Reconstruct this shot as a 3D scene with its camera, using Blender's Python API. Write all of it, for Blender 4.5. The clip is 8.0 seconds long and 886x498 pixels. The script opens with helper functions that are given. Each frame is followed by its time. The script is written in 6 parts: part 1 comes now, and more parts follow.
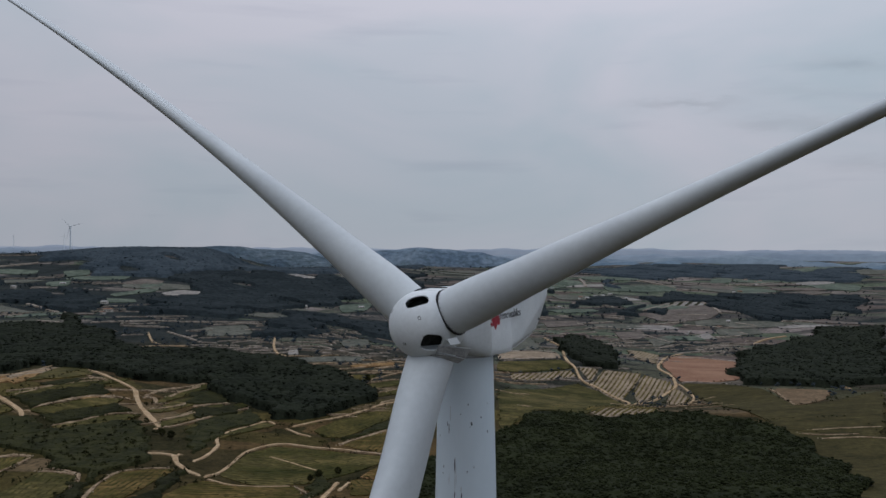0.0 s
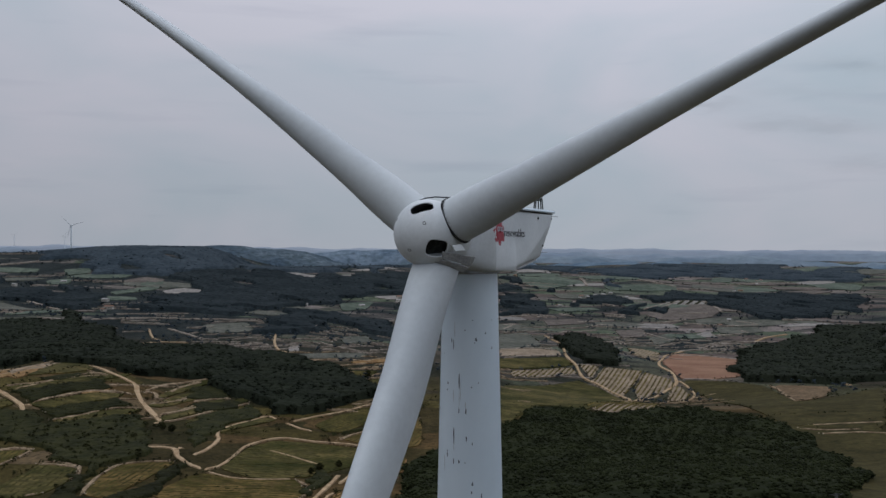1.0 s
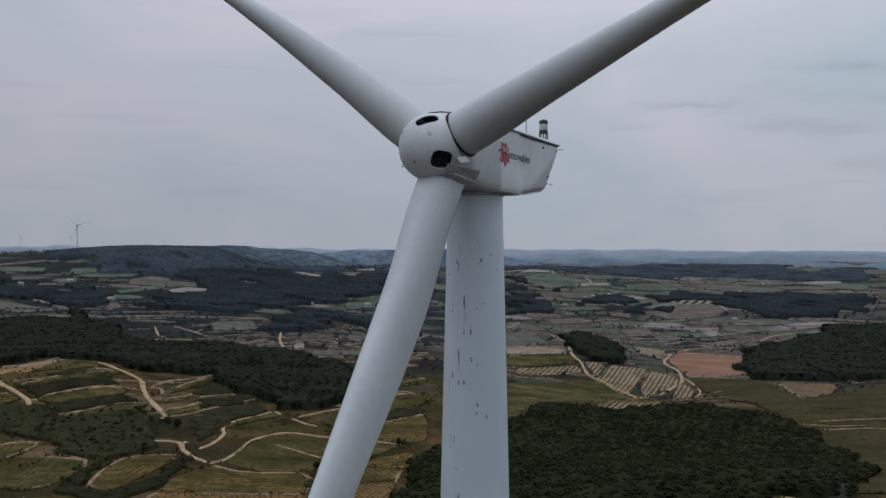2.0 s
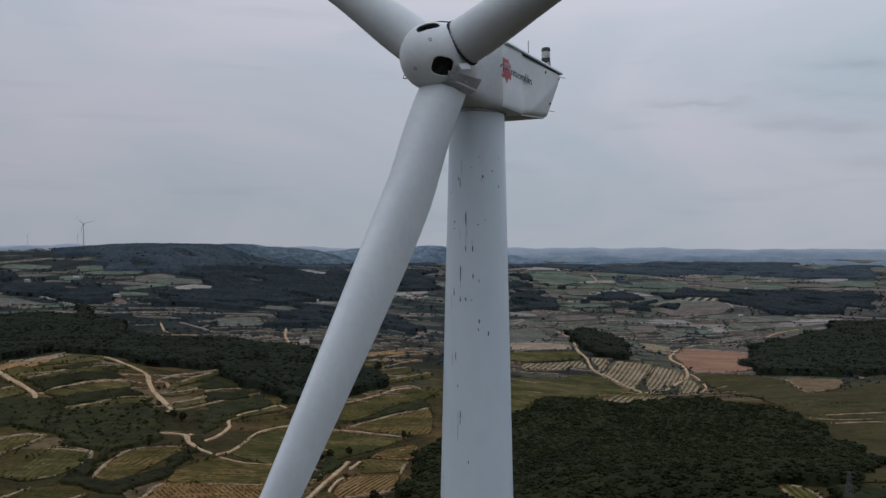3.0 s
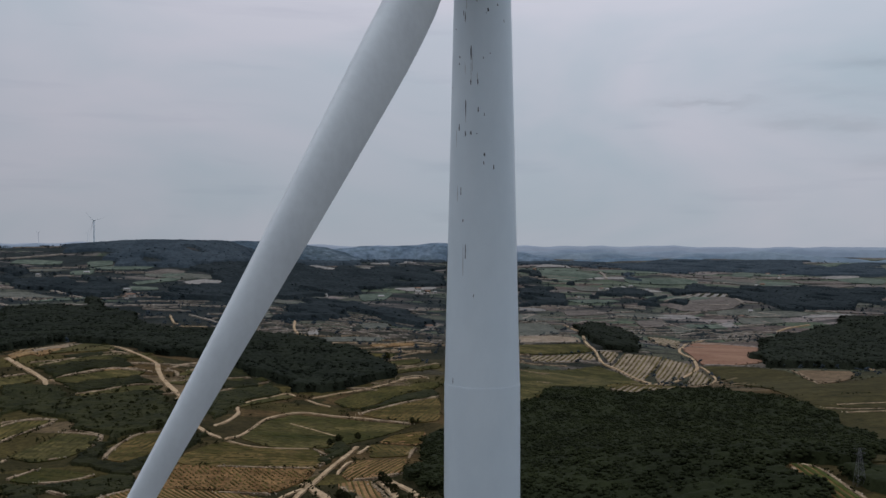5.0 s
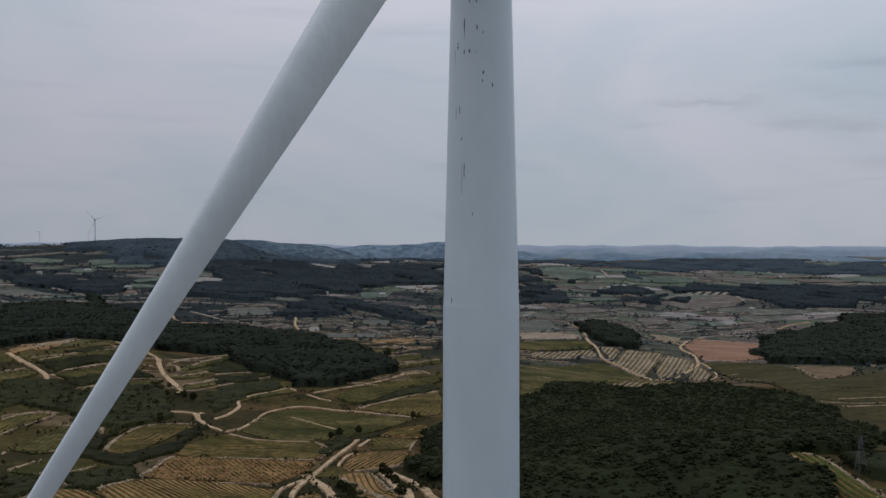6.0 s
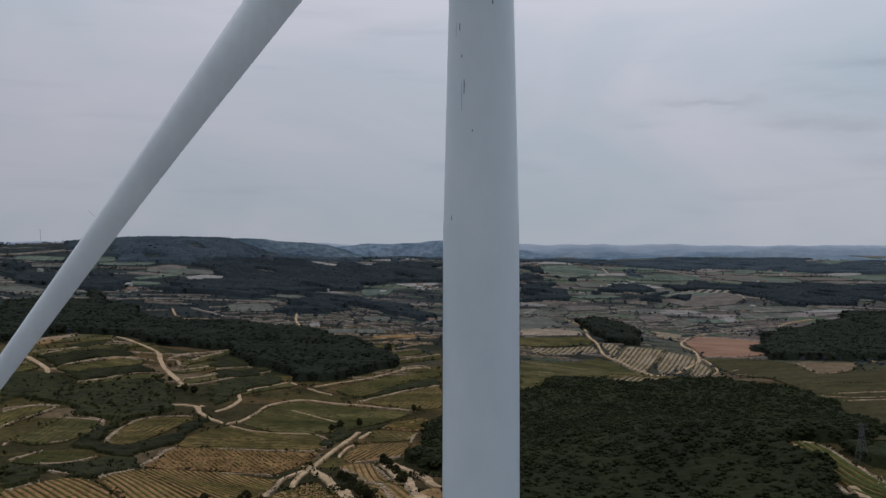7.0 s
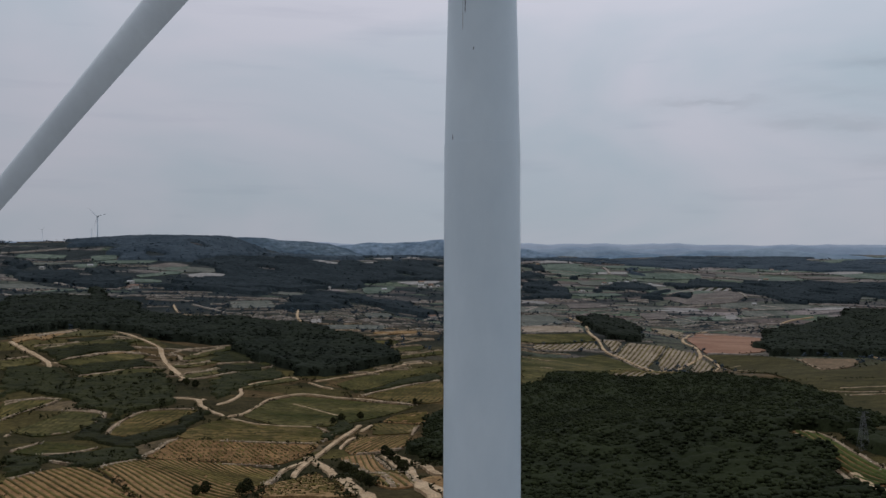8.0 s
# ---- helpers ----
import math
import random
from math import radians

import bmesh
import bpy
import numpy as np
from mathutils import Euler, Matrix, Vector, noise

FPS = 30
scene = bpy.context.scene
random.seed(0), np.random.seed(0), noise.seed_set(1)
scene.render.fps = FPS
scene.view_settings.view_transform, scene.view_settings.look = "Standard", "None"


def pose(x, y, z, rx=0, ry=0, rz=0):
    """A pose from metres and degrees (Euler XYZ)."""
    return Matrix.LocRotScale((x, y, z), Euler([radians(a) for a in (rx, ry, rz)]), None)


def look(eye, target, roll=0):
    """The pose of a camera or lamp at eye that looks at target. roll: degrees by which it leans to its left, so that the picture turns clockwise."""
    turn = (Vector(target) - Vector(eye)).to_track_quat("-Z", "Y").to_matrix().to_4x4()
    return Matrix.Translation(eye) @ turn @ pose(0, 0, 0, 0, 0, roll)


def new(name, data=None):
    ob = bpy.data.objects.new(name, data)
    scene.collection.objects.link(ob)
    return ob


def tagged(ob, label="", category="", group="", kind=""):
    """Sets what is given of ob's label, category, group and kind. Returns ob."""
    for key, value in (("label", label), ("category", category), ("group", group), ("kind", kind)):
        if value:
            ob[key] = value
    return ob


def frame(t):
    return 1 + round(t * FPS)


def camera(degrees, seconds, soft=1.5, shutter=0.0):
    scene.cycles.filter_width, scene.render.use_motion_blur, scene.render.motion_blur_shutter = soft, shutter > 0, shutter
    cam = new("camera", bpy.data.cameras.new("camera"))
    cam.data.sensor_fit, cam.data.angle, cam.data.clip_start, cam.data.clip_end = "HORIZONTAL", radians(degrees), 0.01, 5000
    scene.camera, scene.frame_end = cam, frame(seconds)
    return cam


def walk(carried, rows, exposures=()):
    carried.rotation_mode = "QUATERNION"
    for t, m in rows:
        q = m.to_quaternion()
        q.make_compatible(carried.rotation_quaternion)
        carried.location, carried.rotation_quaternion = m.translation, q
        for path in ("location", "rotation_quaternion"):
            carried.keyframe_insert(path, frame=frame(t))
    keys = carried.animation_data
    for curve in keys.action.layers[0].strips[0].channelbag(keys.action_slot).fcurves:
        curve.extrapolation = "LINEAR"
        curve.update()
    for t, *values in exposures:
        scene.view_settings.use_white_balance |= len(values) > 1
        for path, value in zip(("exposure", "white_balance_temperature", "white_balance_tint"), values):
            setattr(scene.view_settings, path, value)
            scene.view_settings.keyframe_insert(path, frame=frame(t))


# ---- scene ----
cam = camera(57.0, 8.0, soft=1.5)
PATH = [
    (0.0, pose(-3.34, -38.97, 81.19, 89.77, -0.01, -3.45)),
    (0.5, pose(-3.43, -38.98, 79.22, 89.77, -0.01, -3.45)),
    (1, pose(-3.52, -38.98, 77.26, 89.81, -0.05, -3.41)),
    (1.5, pose(-3.54, -38.99, 75.41, 89.90, -0.07, -3.25)),
    (3, pose(-3.33, -38.85, 69.71, 89.84, -0.00, -2.68)),
    (3.5, pose(-3.26, -38.79, 67.83, 89.78, 0.02, -2.54)),
    (4, pose(-3.24, -38.77, 65.94, 89.80, -0.01, -2.38)),
    (4.5, pose(-3.20, -38.76, 64.01, 89.80, -0.03, -2.18)),
    (6, pose(-3.04, -38.61, 58.37, 89.80, -0.01, -1.99)),
    (6.5, pose(-3.00, -38.59, 56.51, 89.79, 0.00, -1.97)),
    (7, pose(-3.00, -38.61, 54.58, 89.78, -0.03, -1.93)),
    (7.5, pose(-2.98, -38.63, 52.70, 89.77, -0.04, -1.89)),
    (8, pose(-2.99, -38.65, 50.85, 89.78, -0.03, -1.84)),
]

walk(cam, PATH)

# ---- sky and sun: an even overcast, brightest overhead ----
world = bpy.data.worlds.new("overcast_sky")
scene.world = world
world.use_nodes = True
wn, wl = world.node_tree.nodes, world.node_tree.links
wn.clear()


def wnode(kind, **props):
    n = wn.new(kind)
    for k, v in props.items():
        n.inputs[k].default_value = v
    return n


w_out = wn.new("ShaderNodeOutputWorld")
w_sky = wn.new("ShaderNodeTexSky")
w_sky.sky_type, w_sky.sun_disc = "NISHITA", False
w_sky.sun_elevation, w_sky.sun_rotation = radians(57), radians(225)
w_clear = wnode("ShaderNodeBackground", Strength=0.06)
wl.new(w_sky.outputs[0], w_clear.inputs[0])
w_co = wn.new("ShaderNodeTexCoord")
w_map = wn.new("ShaderNodeMapping")
w_map.inputs["Scale"].default_value = (1.0, 1.0, 2.6)
wl.new(w_co.outputs["Generated"], w_map.inputs[0])
w_big = wnode("ShaderNodeTexNoise", Scale=2.3, Detail=4.0, Roughness=0.5, Distortion=0.6)
wl.new(w_map.outputs[0], w_big.inputs["Vector"])
w_ramp = wn.new("ShaderNodeValToRGB")
w_ramp.color_ramp.elements[0].position, w_ramp.color_ramp.elements[0].color = 0.33, (0.378, 0.440, 0.508, 1)
w_ramp.color_ramp.elements[1].position, w_ramp.color_ramp.elements[1].color = 0.63, (0.484, 0.491, 0.563, 1)
wl.new(w_big.outputs[0], w_ramp.inputs[0])
# thin darker cloud streaks
w_map2 = wn.new("ShaderNodeMapping")
w_map2.inputs["Scale"].default_value = (1.0, 1.0, 9.0)
w_map2.inputs["Location"].default_value = (0.35, 0.2, 0.15)
wl.new(w_co.outputs["Generated"], w_map2.inputs[0])
w_thin = wnode("ShaderNodeTexNoise", Scale=4.5, Detail=4.0, Roughness=0.5)
wl.new(w_map2.outputs[0], w_thin.inputs["Vector"])
w_thr = wn.new("ShaderNodeValToRGB")
w_thr.color_ramp.elements[0].position, w_thr.color_ramp.elements[0].color = 0.58, (1, 1, 1, 1)
w_thr.color_ramp.elements[1].position, w_thr.color_ramp.elements[1].color = 0.80, (0.89, 0.90, 0.92, 1)
wl.new(w_thin.outputs[0], w_thr.inputs[0])
w_mul = wn.new("ShaderNodeMix")
w_mul.data_type, w_mul.blend_type = "RGBA", "MULTIPLY"
w_mul.inputs[0].default_value = 1.0
wl.new(w_ramp.outputs[0], w_mul.inputs[6])
wl.new(w_thr.outputs[0], w_mul.inputs[7])
w_sep = wn.new("ShaderNodeSeparateXYZ")
wl.new(w_co.outputs["Generated"], w_sep.inputs[0])


def wmath(op, a, b):
    n = wn.new("ShaderNodeMath")
    n.operation = op
    for k, v in enumerate((a, b)):
        if isinstance(v, (int, float)):
            n.inputs[k].default_value = v
        else:
            wl.new(v, n.inputs[k])
    return n.outputs[0]


# low grey cloud shreds over the north-eastern horizon: bearing and height as slopes, half width, half height, depth
w_frayed = wnode("ShaderNodeTexNoise", Scale=26.0, Detail=5.0, Roughness=0.6)
w_map3 = wn.new("ShaderNodeMapping")
w_map3.inputs["Scale"].default_value = (1.0, 1.0, 4.0)
wl.new(w_co.outputs["Generated"], w_map3.inputs[0])
wl.new(w_map3.outputs[0], w_frayed.inputs["Vector"])
w_north = wmath("MAXIMUM", w_sep.outputs["Y"], 0.05)
w_fray = wmath("MULTIPLY", wmath("SUBTRACT", w_frayed.outputs[0], 0.5), 0.05)
w_u = wmath("ADD", wmath("DIVIDE", w_sep.outputs["X"], w_north), w_fray)
w_v = wmath("ADD", wmath("DIVIDE", w_sep.outputs["Z"], w_north), wmath("MULTIPLY", w_fray, 0.6))
w_shade = 1.0
for u, v, wide, tall, depth in (
        (0.375, 0.179, 0.0519, 0.0062, 0.13),
        (0.322, 0.175, 0.0416, 0.0055, 0.06),
        (0.468, 0.154, 0.0416, 0.009, 0.1),
        (0.555, 0.152, 0.0485, 0.0111, 0.11),
        (0.58, 0.23, 0.0519, 0.009, 0.1),
        (0.595, 0.104, 0.0416, 0.0097, 0.07),
        (0.508, 0.195, 0.0831, 0.0083, 0.04)):
    du, dv = wmath("DIVIDE", wmath("SUBTRACT", w_u, u), wide), wmath("DIVIDE", wmath("SUBTRACT", w_v, v), tall)
    hump = wmath("POWER", 2.718, wmath("MULTIPLY", wmath("ADD", wmath("MULTIPLY", du, du), wmath("MULTIPLY", dv, dv)), -1.0))
    w_shade = wmath("SUBTRACT", w_shade, wmath("MULTIPLY", hump, depth))
# overcast luminance grows towards the zenith
w_zen = wn.new("ShaderNodeMapRange")
w_zen.inputs[1].default_value, w_zen.inputs[2].default_value = 0.0, 1.0
w_zen.inputs[3].default_value, w_zen.inputs[4].default_value = 0.935, 3.15
wl.new(wmath("POWER", wmath("MAXIMUM", w_sep.outputs["Z"], 0.0), 1.5), w_zen.inputs[0])
w_cloud = wn.new("ShaderNodeBackground")
wl.new(w_mul.outputs[2], w_cloud.inputs[0])
w_west = wn.new("ShaderNodeMapRange")
w_west.inputs[1].default_value, w_west.inputs[2].default_value = -0.6, 0.3
w_west.inputs[3].default_value, w_west.inputs[4].default_value = 0.84, 1.0
wl.new(w_sep.outputs["X"], w_west.inputs[0])
# unseen southern sky dimmed, to darken faces turned towards the camera
w_south = wn.new("ShaderNodeMapRange")
w_south.inputs[1].default_value, w_south.inputs[2].default_value = -0.8, 0.25
w_south.inputs[3].default_value, w_south.inputs[4].default_value = 0.68, 1.0
wl.new(w_sep.outputs["Y"], w_south.inputs[0])
w_lum = wn.new("ShaderNodeMath")
w_lum.operation = "MULTIPLY"
wl.new(w_zen.outputs[0], w_lum.inputs[0])
wl.new(wmath("MULTIPLY", wmath("MULTIPLY", w_west.outputs[0], w_south.outputs[0]), w_shade), w_lum.inputs[1])
wl.new(w_lum.outputs[0], w_cloud.inputs[1])
w_mix = wnode("ShaderNodeMixShader", Fac=0.95)
wl.new(w_clear.outputs[0], w_mix.inputs[1])
wl.new(w_cloud.outputs[0], w_mix.inputs[2])
wl.new(w_mix.outputs[0], w_out.inputs[0])

sun = new("sun", bpy.data.lights.new("sun", "SUN"))
sun.data.energy, sun.data.angle, sun.data.color = 0.25, radians(30), (1.0, 0.97, 0.92)
sun.matrix_world = look((-55, -55, 120), (0, 0, 0))


# ---- materials ----
def noise_mix(nt, co, scale, detail, ramp, rough=0.6, kind="NOISE"):
    n = nt.nodes.new("ShaderNodeTexNoise")
    n.inputs["Scale"].default_value, n.inputs["Detail"].default_value, n.inputs["Roughness"].default_value = scale, detail, rough
    nt.links.new(co, n.inputs["Vector"])
    r = nt.nodes.new("ShaderNodeValToRGB")
    els = r.color_ramp.elements
    els[0].position, els[0].color = ramp[0][0], (*ramp[0][1], 1)
    els[1].position, els[1].color = ramp[-1][0], (*ramp[-1][1], 1)
    for p, c in ramp[1:-1]:
        els.new(p).color = (*c, 1)
    nt.links.new(n.outputs["Fac"], r.inputs[0])
    return n, r


def blend(nt, a, b, fac=None, mode="MULTIPLY", amount=1.0):
    m = nt.nodes.new("ShaderNodeMix")
    m.data_type, m.blend_type = "RGBA", mode
    m.inputs[0].default_value = amount
    if fac is not None:
        nt.links.new(fac, m.inputs[0])
    nt.links.new(a, m.inputs[6])
    nt.links.new(b, m.inputs[7])
    return m.outputs[2]


def fresh(name):
    m = bpy.data.materials.new(name)
    m.use_nodes = True
    nt = m.node_tree
    return m, nt, nt.nodes["Principled BSDF"], nt.nodes.new("ShaderNodeNewGeometry")


def surface(name, dark, light, big, small, rough=0.9, bump=0.3, bump_dist=0.2, island=0.0, metal=0.0, grain=0.25, stretch=(1, 1, 1), patch=0.0):
    """Two colours mixed by a coarse noise (size big, in metres) under a fine grain (size small)."""
    m, nt, bsdf, geo = fresh(name)
    mp = nt.nodes.new("ShaderNodeMapping")
    mp.inputs["Scale"].default_value = stretch
    nt.links.new(geo.outputs["Position"], mp.inputs[0])
    co = mp.outputs[0]
    _, r1 = noise_mix(nt, co, 1 / big, 6, [(0.38, dark), (0.62, light)])
    n2, r2 = noise_mix(nt, co, 1 / small, 4, [(0.3, (1 - grain,) * 3), (0.7, (1 + grain,) * 3)])
    col = blend(nt, r1.outputs[0], r2.outputs[0])
    if patch:
        _, r3 = noise_mix(nt, co, 1 / (0.22 * big), 5, [(0.36, (1 - patch, 1 - 0.9 * patch, 1 - patch)), (0.52, (1, 1, 1)), (0.68, (1 + 0.9 * patch, 1 + 0.7 * patch, 1 + 0.6 * patch))], rough=0.7)
        col = blend(nt, col, r3.outputs[0])
    if island:
        rr = nt.nodes.new("ShaderNodeMapRange")
        rr.inputs[3].default_value, rr.inputs[4].default_value = 1 - island, 1 + island
        nt.links.new(geo.outputs["Random Per Island"], rr.inputs[0])
        col = blend(nt, col, rr.outputs[0])
    nt.links.new(col, bsdf.inputs["Base Color"])
    bsdf.inputs["Roughness"].default_value, bsdf.inputs["Metallic"].default_value = rough, metal
    bsdf.inputs["Specular IOR Level"].default_value = 0.04 if rough > 0.7 else 0.5
    if bump:
        b = nt.nodes.new("ShaderNodeBump")
        b.inputs["Strength"].default_value, b.inputs["Distance"].default_value = bump, bump_dist
        nt.links.new(n2.outputs["Fac"], b.inputs["Height"])
        nt.links.new(b.outputs[0], bsdf.inputs["Normal"])
    return m


def ground_material():
    """Scrub, fallow plots and bare soil in an irregular mosaic of small holdings, and pine country beyond the valley
    with haze mixed into its colours.
    """
    m, nt, bsdf, geo = fresh("countryside")
    place = geo.outputs["Position"]

    def node(kind, **values):
        n = nt.nodes.new(kind)
        for k, v in values.items():
            n.inputs[k].default_value = v
        return n

    def mosaic(size, steps):
        """Plots of uneven outline, each of one colour."""
        cell = node("ShaderNodeTexVoronoi", Scale=1 / size)
        nt.links.new(bent, cell.inputs["Vector"])
        sep = nt.nodes.new("ShaderNodeSeparateColor")
        nt.links.new(cell.outputs["Color"], sep.inputs[0])
        r = nt.nodes.new("ShaderNodeValToRGB")
        r.color_ramp.interpolation = "CONSTANT"
        els = r.color_ramp.elements
        els[0].position, els[0].color = steps[0][0], (*steps[0][1], 1)
        els[1].position, els[1].color = steps[1][0], (*steps[1][1], 1)
        for p, c in steps[2:]:
            els.new(p).color = (*c, 1)
        nt.links.new(sep.outputs[0], r.inputs[0])
        return r.outputs[0]

    flat = nt.nodes.new("ShaderNodeMapping")
    flat.inputs["Scale"].default_value = (0.45, 1.0, 0.0)
    nt.links.new(place, flat.inputs[0])
    warp = node("ShaderNodeTexNoise", Scale=0.012, Detail=3)
    nt.links.new(flat.outputs[0], warp.inputs["Vector"])
    add = nt.nodes.new("ShaderNodeMix")
    add.data_type, add.blend_type = "RGBA", "LINEAR_LIGHT"
    add.inputs[0].default_value = 45.0
    add.clamp_factor = False
    nt.links.new(flat.outputs[0], add.inputs[6])
    nt.links.new(warp.outputs["Color"], add.inputs[7])
    bent = add.outputs[2]
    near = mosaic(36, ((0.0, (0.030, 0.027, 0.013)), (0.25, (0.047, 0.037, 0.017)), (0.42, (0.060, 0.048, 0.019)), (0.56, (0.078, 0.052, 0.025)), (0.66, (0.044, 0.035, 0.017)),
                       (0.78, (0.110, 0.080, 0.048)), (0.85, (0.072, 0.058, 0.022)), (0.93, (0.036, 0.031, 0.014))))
    # far plots: greyer and bluer, with distance haze put into the colours
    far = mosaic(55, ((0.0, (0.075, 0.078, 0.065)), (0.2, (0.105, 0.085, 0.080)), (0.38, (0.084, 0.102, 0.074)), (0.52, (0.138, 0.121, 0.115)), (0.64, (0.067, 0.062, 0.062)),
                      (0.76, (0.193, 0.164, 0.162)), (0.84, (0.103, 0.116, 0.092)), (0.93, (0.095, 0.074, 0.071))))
    # pinewood and scrub between the far plots, more of it towards the west
    sep_place = nt.nodes.new("ShaderNodeSeparateXYZ")
    nt.links.new(place, sep_place.inputs[0])
    cover = node("ShaderNodeTexNoise", Scale=1 / 75, Detail=7, Roughness=0.62)
    nt.links.new(flat.outputs[0], cover.inputs["Vector"])
    west = nt.nodes.new("ShaderNodeMapRange")
    west.inputs[1].default_value, west.inputs[2].default_value = -260, 260
    west.inputs[3].default_value, west.inputs[4].default_value = 0.10, -0.015
    nt.links.new(sep_place.outputs["X"], west.inputs[0])
    both = nt.nodes.new("ShaderNodeMath")
    both.operation = "ADD"
    nt.links.new(cover.outputs["Fac"], both.inputs[0])
    nt.links.new(west.outputs[0], both.inputs[1])
    mask = nt.nodes.new("ShaderNodeMapRange")
    mask.inputs[1].default_value, mask.inputs[2].default_value = 0.50, 0.545
    nt.links.new(both.outputs[0], mask.inputs[0])
    # pinewood colour, blued by the same painted haze
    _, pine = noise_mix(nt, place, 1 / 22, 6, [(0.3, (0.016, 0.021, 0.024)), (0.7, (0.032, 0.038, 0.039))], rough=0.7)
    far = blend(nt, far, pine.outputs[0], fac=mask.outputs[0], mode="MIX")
    # the haze-tinted palette takes over between 560 and 900 m north
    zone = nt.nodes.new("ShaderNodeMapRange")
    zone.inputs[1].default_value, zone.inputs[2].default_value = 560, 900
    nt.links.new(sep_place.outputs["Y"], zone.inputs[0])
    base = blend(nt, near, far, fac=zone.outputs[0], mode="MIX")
    _, r1 = noise_mix(nt, place, 1 / 26, 6, [(0.3, (0.55, 0.58, 0.55)), (0.55, (1, 1, 1)), (0.75, (1.35, 1.3, 1.2))])
    n2, r2 = noise_mix(nt, place, 1 / 3.2, 6, [(0.34, (0.45, 0.48, 0.46)), (0.66, (1.5, 1.45, 1.35))], rough=0.78)
    col = blend(nt, blend(nt, base, r1.outputs[0]), r2.outputs[0])
    nt.links.new(col, bsdf.inputs["Base Color"])
    bsdf.inputs["Roughness"].default_value, bsdf.inputs["Specular IOR Level"].default_value = 1.0, 0.03
    b = nt.nodes.new("ShaderNodeBump")
    b.inputs["Strength"].default_value, b.inputs["Distance"].default_value = 0.6, 1.0
    nt.links.new(n2.outputs["Fac"], b.inputs["Height"])
    nt.links.new(b.outputs[0], bsdf.inputs["Normal"])
    return m


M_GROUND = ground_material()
M_WHITE = surface("weathered_white_paint", (0.5399, 0.6295, 0.6987), (0.6170, 0.6995, 0.7612), 6.0, 0.6, rough=0.42, bump=0.03, bump_dist=0.01, grain=0.015, stretch=(1, 1, 0.5))
M_BLADE = surface("matt_grey_white_gelcoat", (0.4436, 0.4797, 0.5050), (0.5119, 0.5504, 0.5706), 5.0, 0.3, rough=0.5, bump=0.03, bump_dist=0.01, grain=0.04)
M_NACELLE = surface("grey_white_fibreglass", (0.5404, 0.5750, 0.5967), (0.6176, 0.6500, 0.6681), 2.5, 0.15, rough=0.48, bump=0.05, bump_dist=0.01, grain=0.05)
M_DARK = surface("dark_iron", (0.014, 0.017, 0.016), (0.052, 0.056, 0.050), 0.35, 0.07, rough=0.7, bump=0.5, bump_dist=0.04, grain=0.5)
M_RUBBER = surface("black_rubber_seal", (0.02, 0.02, 0.022), (0.04, 0.04, 0.042), 0.4, 0.05, rough=0.8, bump=0.1, bump_dist=0.01)
M_STEEL = surface("galvanised_steel", (0.22, 0.23, 0.24), (0.34, 0.35, 0.36), 0.6, 0.05, rough=0.45, bump=0.1, bump_dist=0.005, metal=0.8)
M_CHIP = surface("bared_dark_primer", (0.018, 0.024, 0.034), (0.05, 0.055, 0.065), 0.3, 0.04, rough=0.6, bump=0.0)
M_FAINT = surface("grey_drip_stain", (0.30, 0.33, 0.35), (0.42, 0.44, 0.45), 0.3, 0.04, rough=0.6, bump=0.0)
# fibreglass with the shade of downward-facing parts put into its colour
M_PANEL = surface("shade_greyed_fibreglass", (0.26, 0.27, 0.28), (0.38, 0.39, 0.40), 0.8, 0.1, rough=0.6, bump=0.1, bump_dist=0.01, grain=0.2)
M_RED = surface("red_vinyl", (0.27, 0.008, 0.024), (0.36, 0.014, 0.036), 0.4, 0.05, rough=0.4, bump=0.0, grain=0.06)
M_INK = surface("dark_grey_vinyl", (0.05, 0.052, 0.06), (0.07, 0.072, 0.08), 0.4, 0.05, rough=0.4, bump=0.0, grain=0.06)
M_LENS = surface("clear_lamp_glass", (0.35, 0.36, 0.35), (0.5, 0.5, 0.48), 0.1, 0.02, rough=0.15, bump=0.0)
M_GREEN = surface("spring_grass_field", (0.0328, 0.0328, 0.0082), (0.0886, 0.0689, 0.0221), 22.0, 1.2, grain=0.35, bump=0.5, bump_dist=0.3, stretch=(1, 0.4, 1), patch=0.50)
M_OLIVE = surface("dry_olive_field", (0.0499, 0.0400, 0.0112), (0.1290, 0.0864, 0.0320), 18.0, 1.1, grain=0.35, bump=0.5, bump_dist=0.3, stretch=(0.4, 1, 1), patch=0.50)
M_TAN = surface("pale_dry_soil", (0.1791, 0.1375, 0.0968), (0.2759, 0.2178, 0.1597), 14.0, 1.0, grain=0.3, bump=0.4, bump_dist=0.25, patch=0.25)
M_MEADOW = surface("valley_meadow", (0.0336, 0.0344, 0.0098), (0.0918, 0.0738, 0.0279), 24.0, 1.4, grain=0.35, bump=0.5, bump_dist=0.3, stretch=(0.5, 1, 1), patch=0.50)
M_DARKMEADOW = surface("dark_meadow", (0.0324, 0.0279, 0.0102), (0.0540, 0.0454, 0.0172), 20.0, 1.4, grain=0.35, bump=0.5, bump_dist=0.3, stretch=(0.5, 1, 1), patch=0.38)
M_REDFALLOW = surface("reddish_fallow", (0.108, 0.073, 0.043), (0.150, 0.104, 0.063), 18.0, 1.6, grain=0.3, bump=0.3, bump_dist=0.25, patch=0.38)
M_BROWN = surface("brown_vineyard_soil", (0.1174, 0.0648, 0.0264), (0.2035, 0.1179, 0.0509), 9.0, 1.0, grain=0.4, bump=0.5, bump_dist=0.25, patch=0.38)
